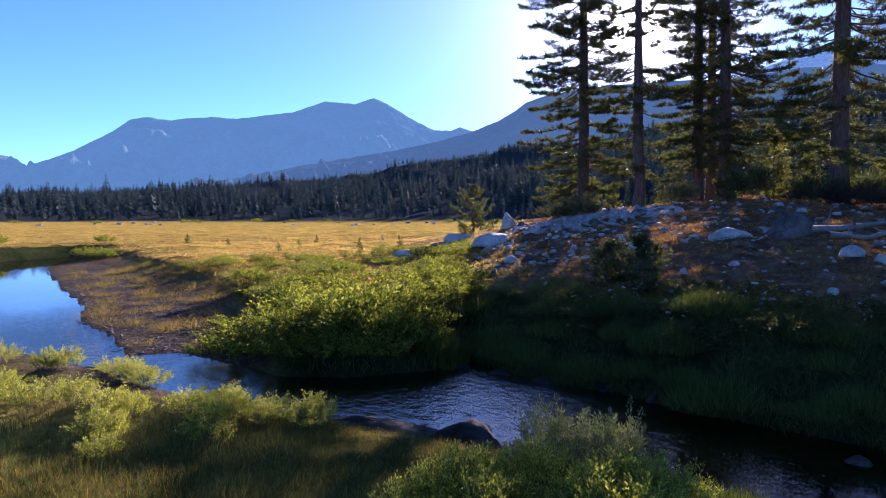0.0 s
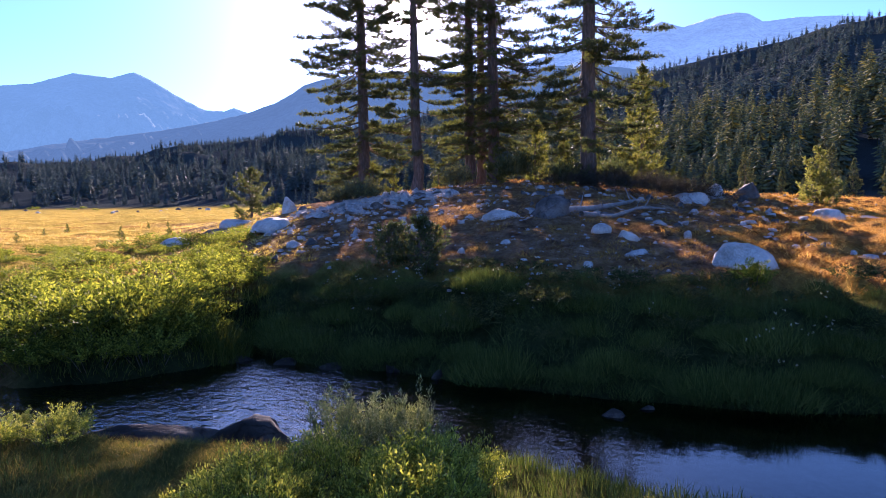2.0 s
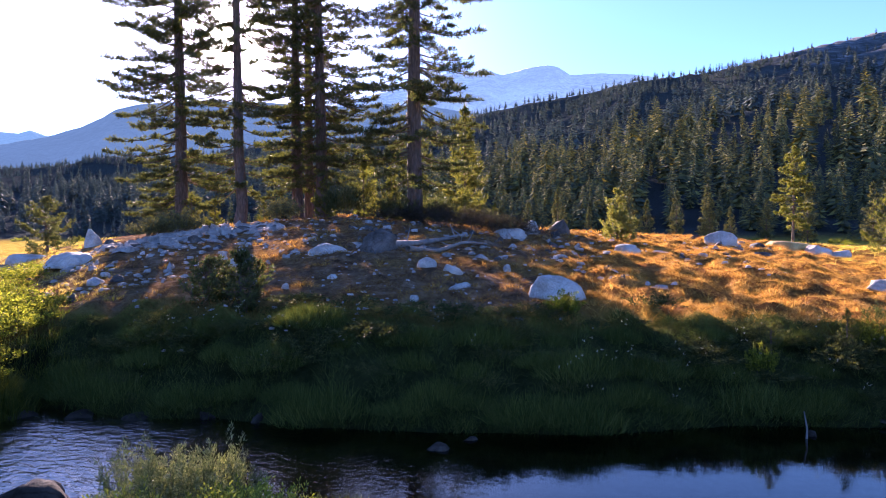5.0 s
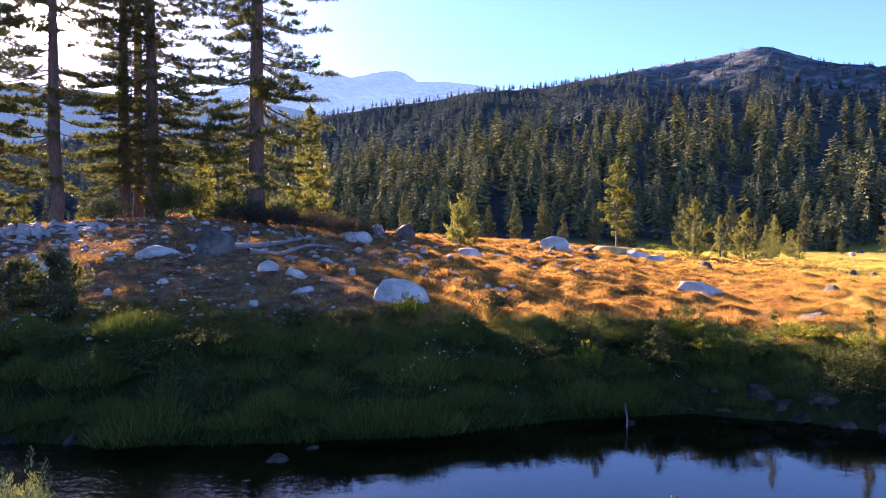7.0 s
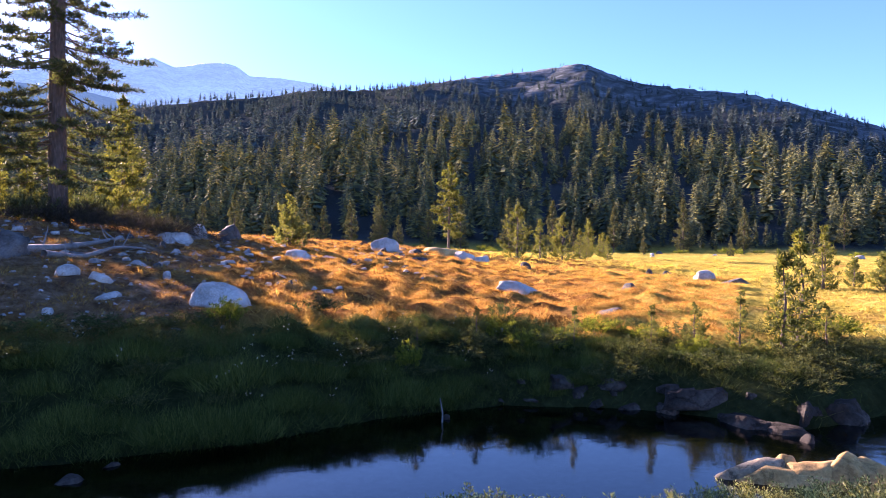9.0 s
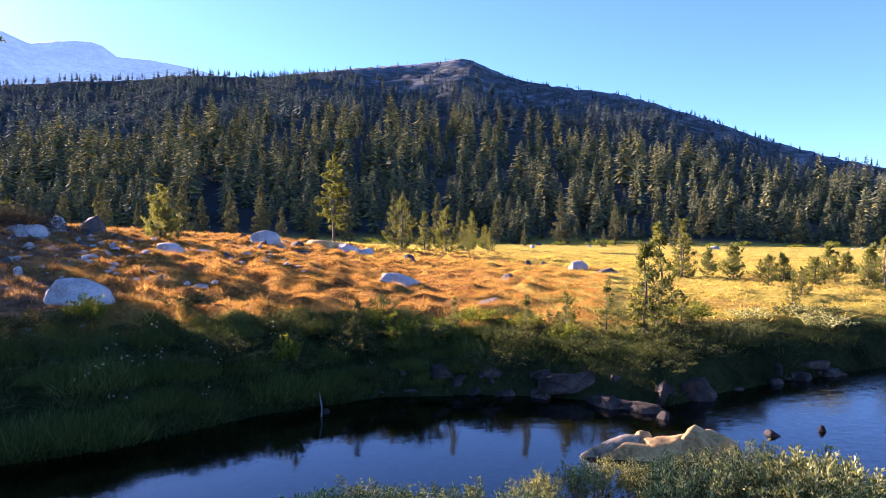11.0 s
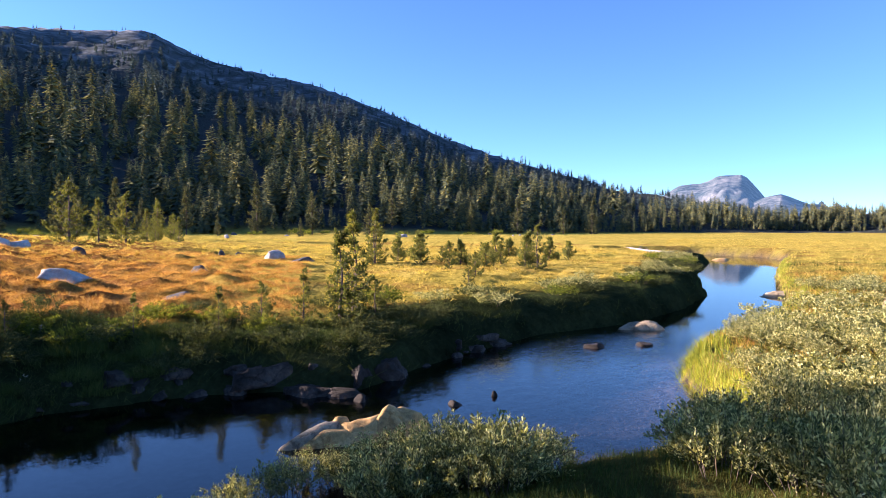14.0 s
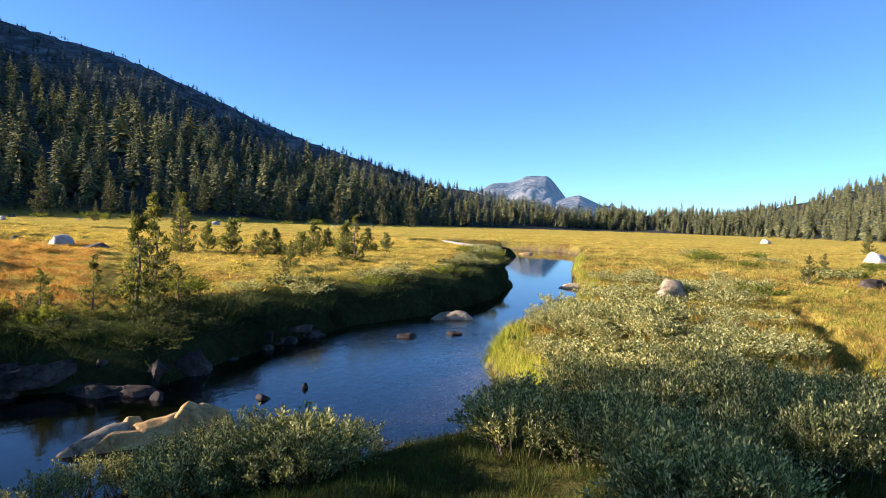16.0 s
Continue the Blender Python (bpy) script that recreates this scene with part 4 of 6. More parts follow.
rock("boulder", 150.0, 3.0, 2.6, 1.2, PALE, "white granite boulder before the far trees", 93, 0, sub=3)
rock("boulder", 64.0, 23.1, 4.4, 0.4, TAN, "low gravelly rock bar in the brook", 94, 0, z=0.0, deep=1.4)
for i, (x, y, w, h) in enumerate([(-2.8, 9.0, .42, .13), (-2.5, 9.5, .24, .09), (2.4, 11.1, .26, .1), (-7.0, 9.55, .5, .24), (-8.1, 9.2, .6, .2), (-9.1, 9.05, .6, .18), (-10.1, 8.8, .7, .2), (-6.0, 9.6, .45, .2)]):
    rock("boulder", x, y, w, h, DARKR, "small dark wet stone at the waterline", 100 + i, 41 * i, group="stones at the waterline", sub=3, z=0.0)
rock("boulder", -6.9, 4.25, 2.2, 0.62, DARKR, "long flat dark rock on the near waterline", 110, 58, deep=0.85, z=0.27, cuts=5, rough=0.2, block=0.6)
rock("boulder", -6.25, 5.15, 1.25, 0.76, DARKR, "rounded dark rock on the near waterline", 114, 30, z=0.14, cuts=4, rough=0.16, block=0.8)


def tan_rock():
    """The low tan ledge at the near edge of the brook: long rounded slabs split by dark cracks."""
    for i, (x, y, w, dp, h, tn, ry, m) in enumerate(LEDGE):
        ob = rock("boulder", x, y, w, h, m, "sunlit tan granite block of a cracked ledge", 140 + i, tn, deep=dp, z=0.0, cuts=3, group="blocks of the tan ledge", block=0.85, rough=0.13)
        ob.matrix_world = ob.matrix_world @ pose(0, 0, 0, 0, ry, 0)


LEDGE = [(5.82, 7.62, 1.1, 0.4, 0.36, -6, -11, M_ROCK_BUFF), (6.0, 7.36, 1.2, 0.44, 0.36, -22, -11, TAN), (6.18, 7.54, 0.42, 0.36, 0.48, -10, 0, TAN),
         (6.42, 7.28, 0.85, 0.5, 0.5, -24, -10, TAN), (6.72, 7.18, 0.8, 0.55, 0.62, -20, -2, TAN), (7.02, 7.06, 0.75, 0.5, 0.52, -15, 5, TAN)]
tan_rock()


def rubble():
    r = np.random.default_rng(31)
    kinds = [[rock_mesh("stone", 200 + i, (1.1, r.uniform(0.5, 0.85), r.uniform(0.2, 0.42)), m, 14, 3, 0.06, 0.45, sharp=True) for i in range(9)] for m in (M_ROCK_GREY, M_ROCK_LICHEN)]
    spots = []
    for n, (a0, a1), (d0, d1), sz, pale, grp in ((210, (30, 43), (20, 33), (0.35, 1.15), 0.95, "rubble on the knoll"), (70, (26, 49), (19, 31), (0.2, 0.7), 0.85, "stones below the rubble"), (84, (6, 24), (19, 27), (0.2, 0.75), 0.5, "rubble by the log"), (34, (-4, 8), (17.5, 24), (0.2, 0.6), 0.55, "stones by the large boulder"),
                                                 (40, (-9, 10), (25, 33), (0.2, 0.7), 0.45, "rubble on the crest"), (26, (-13, -3), (31, 38), (0.4, 1.2), 0.15, "dark blocks on the crest"),
                                                 (420, (6, 42), (13.2, 22), (0.05, 0.2), 0.75, "pebbles on the slope"), (420, (25, 47), (19, 32), (0.08, 0.35), 0.75, "pebbles on the slope"), (160, (-12, 24), (22, 34), (0.08, 0.35), 0.75, "pebbles on the slope")):
        for _ in range(n):
            az, d = radians(r.uniform(a0, a1)), r.uniform(d0, d1)
            if grp == "rubble on the knoll":
                d = np.interp(math.degrees(az), [26, 33, 40, 47], [25, 26.5, 27.5, 29]) + r.normal() * 1.5
            spots.append((-math.sin(az) * d, math.cos(az) * d, r.uniform(*sz) ** 1.15, r.uniform() < pale, grp))
    few = [q for q in spots if q[4] == "pebbles on the slope" or q[2] < 0.4]
    spots = [q for q in spots if q[4] != "pebbles on the slope" and q[2] >= 0.4]
    xs, ys = np.array([q[0] for q in few]), np.array([q[1] for q in few])
    lumps = []
    for me in [rock_mesh("stone", 230 + i, (1, 0.75, 0.35), M_ROCK_GREY, 7, 2, 0.1, 0.5) for i in range(6)]:
        me.calc_loop_triangles()
        lumps.append((np.array([v.co[:] for v in me.vertices]), np.array([t.vertices[:] for t in me.loop_triangles])))
    V, F = scatter(lumps, xs, ys, height(xs, ys) + 0.01, [q[2] for q in few], r.uniform(0, 6.28, len(few)))
    tagged(new("pebbles", soften(mesh_np("pebbles", V, F, M_ROCK_GREY))), "small broken granite stones on the dry slope", "stones", kind="stuff")
    for i, (x, y, s, pale, grp) in enumerate(spots):
        me = kinds[0 if pale else 1][i % 9]
        ob = new("stone", me)
        g = float(height(np.array([x]), np.array([y]))[0])
        ob.matrix_world = pose(x, y, g - 0.03 * s, r.uniform(-26, 26), r.uniform(-26, 26), r.uniform(0, 360)) @ Matrix.Diagonal((s, s, s, 1))
        tagged(ob, "broken pale granite stone" if pale else "broken dark grey granite stone", "rock", grp)


rubble()


# ---- logs ----
def tube(pts, radii, sides=8):
    """Corners and quads of a tube along the points."""
    pts, V, F = [Vector(p) for p in pts], [], []
    for i, p in enumerate(pts):
        d = (pts[min(i + 1, len(pts) - 1)] - pts[max(i - 1, 0)]).normalized()
        u = d.cross(Vector((0.31, 0.2, 0.93))).normalized()
        w = d.cross(u)
        for k in range(sides):
            t = 6.2832 * k / sides
            V.append(p + (u * math.cos(t) + w * math.sin(t)) * radii[i])
        if i:
            b0, b1 = (i - 1) * sides, i * sides
            for k in range(sides):
                k2 = (k + 1) % sides
                F.append((b0 + k, b0 + k2, b1 + k2, b1 + k))
    return np.array([v[:] for v in V]), np.array(F)


def join(list_vf):
    VV, FF, off = [], [], 0
    for V, F in list_vf:
        VV.append(V)
        FF.append(F + off)
        off += len(V)
    return np.concatenate(VV), np.concatenate(FF)


def log(x0, y0, x1, y1, rad, label, seed, lift=0.1, stubs=4):
    r = random.Random(seed)
    zz = [float(height(np.array([x0 + (x1 - x0) * t]), np.array([y0 + (y1 - y0) * t]))[0]) for t in (0, 0.33, 0.66, 1)]
    base = thing("fallen_log", label, "log")
    P = [Vector((x0 + (x1 - x0) * t, y0 + (y1 - y0) * t, np.interp(t, [0, 0.33, 0.66, 1], zz) + lift + 0.02 * math.sin(7 * t + seed))) for t in np.linspace(0, 1, 12)]
    R = [rad * (1 - 0.55 * t) * (1 + 0.12 * math.sin(17 * t)) for t in np.linspace(0, 1, 12)]
    base.location = P[0]
    R[0] *= 1.3
    V, F = tube([p - P[0] for p in P], R, 10)
    part("trunk", soften(mesh_np("trunk", V, F, M_WOOD)), base)
    for k in range(stubs):
        i = r.randrange(2, 11)
        d = Vector((r.uniform(-1, 1), r.uniform(-1, 1), r.uniform(0.1, 0.8))).normalized() * r.uniform(0.3, 0.8)
        q = P[i] - P[0]
        V, F = tube([q, q + d * 0.5, q + d + Vector((0, 0, 0.08))], [rad * 0.3, rad * 0.2, rad * 0.07], 6)
        part("branch", soften(mesh_np("branch", V, F, M_WOOD)), base)


log(-6.9, 18.1, -5.7, 22.8, 0.11, "bleached fallen log on the stony knoll", 1, 0.12, 6)
log(-6.3, 18.0, -4.7, 21.4, 0.075, "thin bleached log on the stony knoll", 2, 0.1, 5)
log(46.6, 20.2, 64.6, 34.9, 0.14, "bleached fallen log in the grass by the brook", 3, 0.12, 3)
log(-9.6, 8.6, -8.4, 8.9, 0.03, "thin driftwood branch at the waterline", 4, 0.05, 0)


stick = thing("driftwood_stick", "thin pale stick standing in the brook", "stick")
stick.location = (2.29, 10.85, -0.1)
sv, sf = tube([(0, 0, 0), (0.01, 0, 0.25), (-0.03, 0.02, 0.5)], [0.018, 0.014, 0.008], 6)
part("stem", soften(mesh_np("stem", sv, sf, M_WOOD)), stick)


# ---- pines ----
def tufts(P, D, n, ln, wd, r, spread=0.75, kite=False):
    """Needle brushes: n slim blades at each of the points, round the directions D."""
    k = len(P)
    P, D = np.repeat(P, n, 0), np.repeat(D, n, 0)
    dirs = D + r.normal(size=P.shape) * spread
    dirs /= np.linalg.norm(dirs, axis=1)[:, None] + 1e-9
    side = np.cross(dirs, r.normal(size=P.shape))
    side /= np.linalg.norm(side, axis=1)[:, None] + 1e-9
    L = ln * r.uniform(0.6, 1.25, (len(P), 1))
    q = np.arange(len(P))[:, None]
    if kite:
        V = np.stack([P, P + dirs * L * 0.55 + side * wd * 0.6, P + dirs * L, P + dirs * L * 0.55 - side * wd * 0.6], 1).reshape(-1, 3)
        return V, q * 4 + np.array([[0, 1, 2, 3]])
    V = np.stack([P, P + dirs * L * 0.5 + side * wd, P + dirs * L], 1).reshape(-1, 3)
    return V, q * 3 + np.array([[0, 1, 2]])


def pine_parts(seed, h, crown, width, whorl, per, dens, tip_up, ln=0.2, wd=0.035, nper=7, bare=0.25, shape="old", thin=99.0):
    """Limbs and needles of one pine of height h, crown from that height up, half as wide as width at its widest."""
    r = np.random.default_rng(seed)
    limbs, P, D = [], [], []
    z = crown
    while z < h * 0.985:
        f = (z - crown) / (h - crown)
        for _ in range(r.integers(per[0], per[1] + 1)):
            if shape == "old":
                L = width * (0.55 + 0.45 * math.sin(min(1, f * 2.4 + 0.25) * 1.57)) * (1 - f ** 2.2) ** 0.8
            else:
                L = width * (1 - f) ** 0.85 * (0.6 + 0.4 * min(1, f * 5 + 0.3))
            L = max(0.12, L * r.uniform(0.55, 1.15))
            t = r.uniform(0, 6.283)
            out = np.array([math.cos(t), math.sin(t), 0])
            z0 = z + r.uniform(-0.5, 0.5) * whorl
            rise = np.interp(f, [0, 0.5, 1], [-0.34, -0.2, 0.35] if shape == "old" else [-0.28, 0.0, 0.6]) + r.uniform(-0.12, 0.12)
            s = np.linspace(0, 1, 5)
            bend = r.normal() * 0.12
            cross = np.array([-out[1], out[0], 0])
            pts = np.array([0, 0, z0]) + np.outer(s * L, out) + np.outer(L * bend * s ** 2, cross) + np.outer(L * (rise * s + tip_up * s ** 3 - (0.04 if shape == 'old' else 0.12) * np.sin(s * 3.14)), [0, 0, 1])
            limbs.append(tube(pts, [max(0.006, 0.02 * L ** 0.7) * (1 - 0.85 * q) + 0.003 for q in s], 3))
            nt = max(2, int(dens * L * (1.0 if z < thin else 0.22)))
            for u in bare + (1 - bare) * r.uniform(0, 1, nt) ** 0.8:
                i = min(int(u * 4), 3)
                c = pts[i] + (pts[i + 1] - pts[i]) * (u * 4 - i)
                along = (pts[i + 1] - pts[i]) / (np.linalg.norm(pts[i + 1] - pts[i]) + 1e-9)
                tw = cross * r.choice([-1, 1]) * r.uniform(0.3, 1) + along * r.uniform(0.3, 1) + np.array([0, 0, r.uniform(-0.1, 0.4)])
                tw /= np.linalg.norm(tw)
                tl = r.uniform(0.1, 0.45) * min(1, L) * (1.2 - 0.6 * u)
                for w in np.linspace(0.35, 1, 3 if tl > 0.22 else 2):
                    P.append(c + tw * tl * w + np.array([0, 0, 0.06 * tl * w]))
                    D.append(tw * 0.7 + [0, 0, 0.35])
            P.append(pts[-1])
            D.append(out * 0.6 + [0, 0, 0.5])
        z += whorl * r.uniform(0.7, 1.3)
    for q in np.linspace(0.9, 1.0, 6):
        P.append(np.array([0, 0, h * q]))
        D.append(np.array([0, 0, 1.0]))
    P, D = np.array(P), np.array(D)
    high = P[:, 2] > thin
    if high.any():
        return join(limbs), join([tufts(P[~high], D[~high], nper, ln, wd, r), tufts(P[high], D[high], nper, ln * 1.8, wd * 2.3, r)])
    return join(limbs), tufts(P, D, nper, ln, wd, r)


def pine(name, x, y, h, rad, label, limbs, crown, bark, lean=(0, 0), kink=0.0, group="", turn=0.0, z=None, foot=0.25):
    base = thing(name, label, "tree", group)
    g = float(height(np.array([x]), np.array([y]))[0]) if z is None else z
    base.matrix_world = pose(x, y, g - 0.05, 0, 0, turn)
    base.matrix_world = Matrix.Translation((x, y, g - 0.05)) @ Matrix(((1, 0, lean[0], 0), (0, 1, lean[1], 0), (0, 0, 1, 0), (0, 0, 0, 1))) @ pose(0, 0, 0, 0, 0, turn)
    s = np.concatenate([[-0.03, 0.0, 0.015, 0.04], np.linspace(0.08, 1, 14)])
    pts = [(kink * math.exp(-((q * h - 1.1) / 0.9) ** 2), 0.04 * math.sin(q * 9) * (q > 0.05), q * h) for q in s]
    R = [rad * ((1 - q) ** 0.8 * 0.97 + 0.03) * (1 + foot * math.exp(-max(q, 0) * h / 0.35)) for q in s]
    V, F = tube(pts, R, 12)
    part("trunk", soften(mesh_np("trunk", V, F, bark)), base)
    tagged(part("branchwork", limbs, base), kind="stuff")
    tagged(part("crown", crown, base), kind="stuff")
    return base


def pine_meshes(mat, seed, *args, **kw):
    (lv, lf), (cv, cf) = pine_parts(seed, *args, **kw)
    return soften(mesh_np("limbs", lv, lf, M_TWIG)), mesh_np("crown", cv, cf, mat)


OLD = [pine_meshes(M_NEEDLE, 300 + i, hh, cc, ww, ws, pp, dd, 0.1, 0.165, 0.031, 8, bare=br0, thin=13.0)
       for i, (hh, cc, ww, ws, pp, dd, br0) in enumerate([(23, 0.9, 3.2, 0.34, (3, 6), 11, 0.22), (22, 1.8, 2.7, 0.42, (3, 4), 9.5, 0.32), (24, 2.2, 3.2, 0.35, (3, 6), 11, 0.25)])]
G6 = "tall pines on the knoll"
for nm, x, y, h, rad, k, lean, kink, turn, lab in (
        ("A", -20.2, 26.5, 23, 0.29, 0, (-0.02, 0), 0, 0, "tall pine with low drooping boughs on the knoll"),
        ("B", -17.0, 26.2, 22, 0.25, 1, (-0.012, 0), 0.2, 0, "tall pine with a crooked foot and sparse boughs"),
        ("C", -15.7, 29.3, 22, 0.27, 1, (-0.02, 0), 0, 80, "tall straight pine in a cluster of three"),
        ("D", -16.1, 31.3, 23, 0.25, 1, (-0.015, 0), 0, 200, "slender tall pine in a cluster of three"),
        ("E", -14.23, 28.9, 24, 0.29, 2, (-0.025, 0), 0, 250, "tall straight pine in a cluster of three"),
        ("F", -8.87, 26.7, 24, 0.33, 2, (-0.01, 0), 0, 140, "stout tall pine with broad dark boughs")):
    pine("pine_tree", x, y, h, rad, lab, *OLD[k], M_BARK, lean, kink, G6, turn)

GREEN = pine_meshes(M_YOUNG, 330, 6.2, 0.75, 1.35, 0.34, (5, 7), 10, 0.4, 0.2, 0.034, 8, bare=0.15, shape="young")
pine("young_pine", -8.0, 32.1, 6.2, 0.1, "bright green young pine beside the tall pines", *GREEN, M_BARK)
LIGHT = pine_meshes(M_SAPLING, 341, 2.1, 0.1, 0.95, 0.14, (5, 7), 13, 0.4, 0.12, 0.026, 8, bare=0.15, shape="young")
pine("young_pine", -0.65, 29.4, 2.1, 0.05, "small pale green pine on the crest", *LIGHT, M_BARK)
WIDE = pine_meshes(M_NEEDLE, 342, 2.7, 0.2, 1.75, 0.22, (4, 6), 9, 0.3, 0.15, 0.03, 8, bare=0.25, shape="young")
pine("young_pine", -27.6, 26.1, 2.7, 0.07, "broad small pine at the knoll's meadow edge", *WIDE, M_BARK)
AIRY = [pine_meshes(M_YOUNG, 346 + i, hh, 0.15, ww, 0.17, (3, 4), dd, 0.5, 0.13, 0.028, 9, bare=br0, shape="young") for i, (hh, ww, dd, br0) in enumerate([(2.1, 0.6, 9, 0.12), (2.35, 0.55, 8, 0.25)])]
pine("young_pine", 9.7, 11.9, 2.1, 0.04, "slender young pine on the overhanging bank", *AIRY[0], M_BARK)
pine("young_pine", 10.3, 12.2, 2.35, 0.04, "slender gnarled young pine on the overhanging bank", *AIRY[1], M_BARK, (0.03, 0), 0.06)

SHRUB = pine_meshes(M_NEEDLE, 343, 1.2, 0.05, 0.95, 0.11, (5, 7), 11, 0.5, 0.13, 0.028, 8, bare=0.15, shape="young")
pine("young_pine", -8.35, 12.7, 1.2, 0.05, "dark bushy pine on the shaded slope", *SHRUB, M_BARK)
pine("young_pine", -9.2, 12.7, 0.9, 0.04, "low dark bushy pine on the shaded slope", *pine_meshes(M_NEEDLE, 344, 0.9, 0.05, 0.75, 0.12, (5, 7), 11, 0.5, 0.12, 0.026, 8, bare=0.15, shape="young"), M_BARK)

# smaller pines of the meadow and round the tall ones: scaled copies of three young ones
SMALL = [pine("young_pine", 14.6, 44.3, 3.7, 0.08, "young pine standing in the dry meadow", *pine_meshes(M_YOUNG, 350, 3.7, 0.2, 1.6, 0.3, (3, 5), 7, 0.45, 0.2, 0.036, 9, bare=0.15, shape="young"), M_BARK, group="young pines in the meadow"),
         pine("young_pine", 18.0, 49.0, 2.9, 0.06, "young pine standing in the dry meadow", *pine_meshes(M_YOUNG, 351, 2.9, 0.15, 0.95, 0.24, (3, 4), 9, 0.5, 0.18, 0.034, 8, bare=0.15, shape="young"), M_BARK, group="young pines in the meadow"),
         pine("young_pine", 22.8, 25.5, 2.7, 0.05, "slender young pine in the green meadow", *pine_meshes(M_YOUNG, 352, 2.7, 0.12, 0.75, 0.24, (3, 4), 10, 0.55, 0.16, 0.03, 8, bare=0.1, shape="young"), M_BARK, group="young pines in the meadow")]
HS = (3.7, 2.9, 2.7)
rr = random.Random(3)
FAR_PINES = [(20.1, 49.6, 3.6, 0), (41.7, 93, 4.9, 1), (38.5, 81, 3, 1), (57.2, 121, 4, 1), (37.6, 83.6, 4.8, 2), (23.5, 54, 2.6, 1), (30, 62, 2.4, 1), (33.5, 75, 2.3, 2), (46, 98, 3.2, 1), (27, 68, 2, 0)]
MEADOW_PINES = [(24.1, 25.2, 1.15, 0), (23.6, 23.1, 1.15, 0), (25.2, 23.1, 0.85, 0), (19.7, 16.3, 0.95, 0), (24.7, 16.9, 1.9, 1), (27, 20.7, 1.1, 0), (26.3, 18.7, 1, 0), (34.4, 21.3, 0.7, 0), (26.3, 22.4, 0.6, 0), (22.1, 24.8, 2.6, 2), (29.5, 24, 0.9, 0), (31, 20.5, 0.8, 0), (21.2, 19, 0.7, 0), (17.2, 14.5, 1, 2), (35.1, -1.1, 1.35, 0), (90, -8.9, 2.4, 0), (44.7, -2.2, 1.1, 0), (36.5, -4.5, 1, 0)]
UPPER_PINES = [(-54.1, 19.5, 0.8, 0), (-50, 21.1, 0.6, 0), (-38.2, 19.3, 0.6, 0), (-51.2, 29.7, 0.7, 0), (-39, 26, 0.75, 0), (-28.2, 21.2, 0.8, 0), (-44, 24, 0.5, 0), (-33, 22, 0.6, 0), (-46, 33, 0.7, 0)]
KNOLL_PINES = [(-21.9, 28, 1.7, 0), (-19.3, 26, 1.5, 0), (-18.5, 26.6, 1.3, 0), (-16, 26.6, 1, 0), (-13.6, 27.8, 1.8, 0), (-12, 28.6, 2.6, 1), (-10.9, 29.4, 2.4, 1), (-10.2, 27.8, 1.5, 0), (-7.4, 29.6, 1.5, 0), (-6.4, 31.5, 1.3, 0), (-13, 31.6, 3, 1), (-9.6, 30.6, 2.2, 2)]
BANK_PINES = [(7.1, 12.6, 1, 2), (8.1, 12.6, 0.9, 0), (8.9, 12.2, 1.2, 2), (3.6, 13.6, 0.7, 0), (5.6, 13.1, 0.8, 2), (10.9, 12.1, 1, 0), (-1.4, 13.4, 0.5, 0), (2.2, 12.9, 0.6, 0)]
for x, y, h, k in FAR_PINES + MEADOW_PINES + UPPER_PINES + KNOLL_PINES + BANK_PINES:
    g = float(height(np.array([x]), np.array([y]))[0])
    s = h / HS[k]
    c = copy_thing(SMALL[k], pose(x, y, g - 0.03, 0, 0, rr.uniform(0, 360)) @ Matrix.Diagonal((s, s, s, 1)))
    c.scale = (s, s, s)
    c["group"] = "young pines round the tall ones" if -24 < x < -5 else "young pines in the meadow"
    c["label"] = "bushy young pine below the tall pines" if -24 < x < -5 else "young pine on the brook's bank" if -2 < x < 12 else "young pine standing in the dry meadow"
BUSHY = [pine_meshes(M_SAPLING, 354 + i, 1.2, 0.05, 0.62 + 0.2 * i, 0.13, (4, 6), 9, 0.5, 0.15, 0.032, 8, bare=0.15, shape="young") for i in range(2)]
for i, (x, y, h) in enumerate([(27.4, 28.7, 1.15), (26.0, 25.5, 1.4), (25.3, 21.9, 1.1), (23.7, 19.0, 1.0), (32.5, 25.3, 1.4), (33.3, 24.9, 1.1), (30.1, 21.3, 1.4), (37.7, 23.4, 0.9), (32.8, 21.6, 1.2), (29.5, 26.5, 0.9)]):
    c = pine("young_pine", x, y, 1.2, 0.05, "low bushy young pine in the dry meadow", *BUSHY[i % 2], M_BARK, group="young pines in the meadow", turn=50 * i)
    c.matrix_world = c.matrix_world @ Matrix.Diagonal((h / 1.2, h / 1.2, h / 1.2, 1))

EDGE = [pine_meshes(M_FOREST, 370 + i, 14.0, 1.0 + 0.6 * i, 3.2 - 0.3 * i, 0.62, (4, 5), 2.4, 0.15, 0.6, 0.16, 6, bare=0.2, shape="young") for i in range(3)]
LONE = pine_meshes(M_YOUNG, 376, 14.0, 3.4, 2.6, 0.55, (3, 5), 4.0, 0.2, 0.4, 0.09, 9, bare=0.25, shape="old")
pine("lone_pine", 21.7, 99.6, 14.0, 0.2, "lone tall pine before the forest", *LONE, M_BARK)
SCALE_EDGE = [pine("edge_pine", -17.5 + 18 * i, 176 - 3 * i, 14.0, 0.2, "conifer standing out before the forest", *EDGE[i], M_BARK, group="conifers before the forest") for i in range(3)]
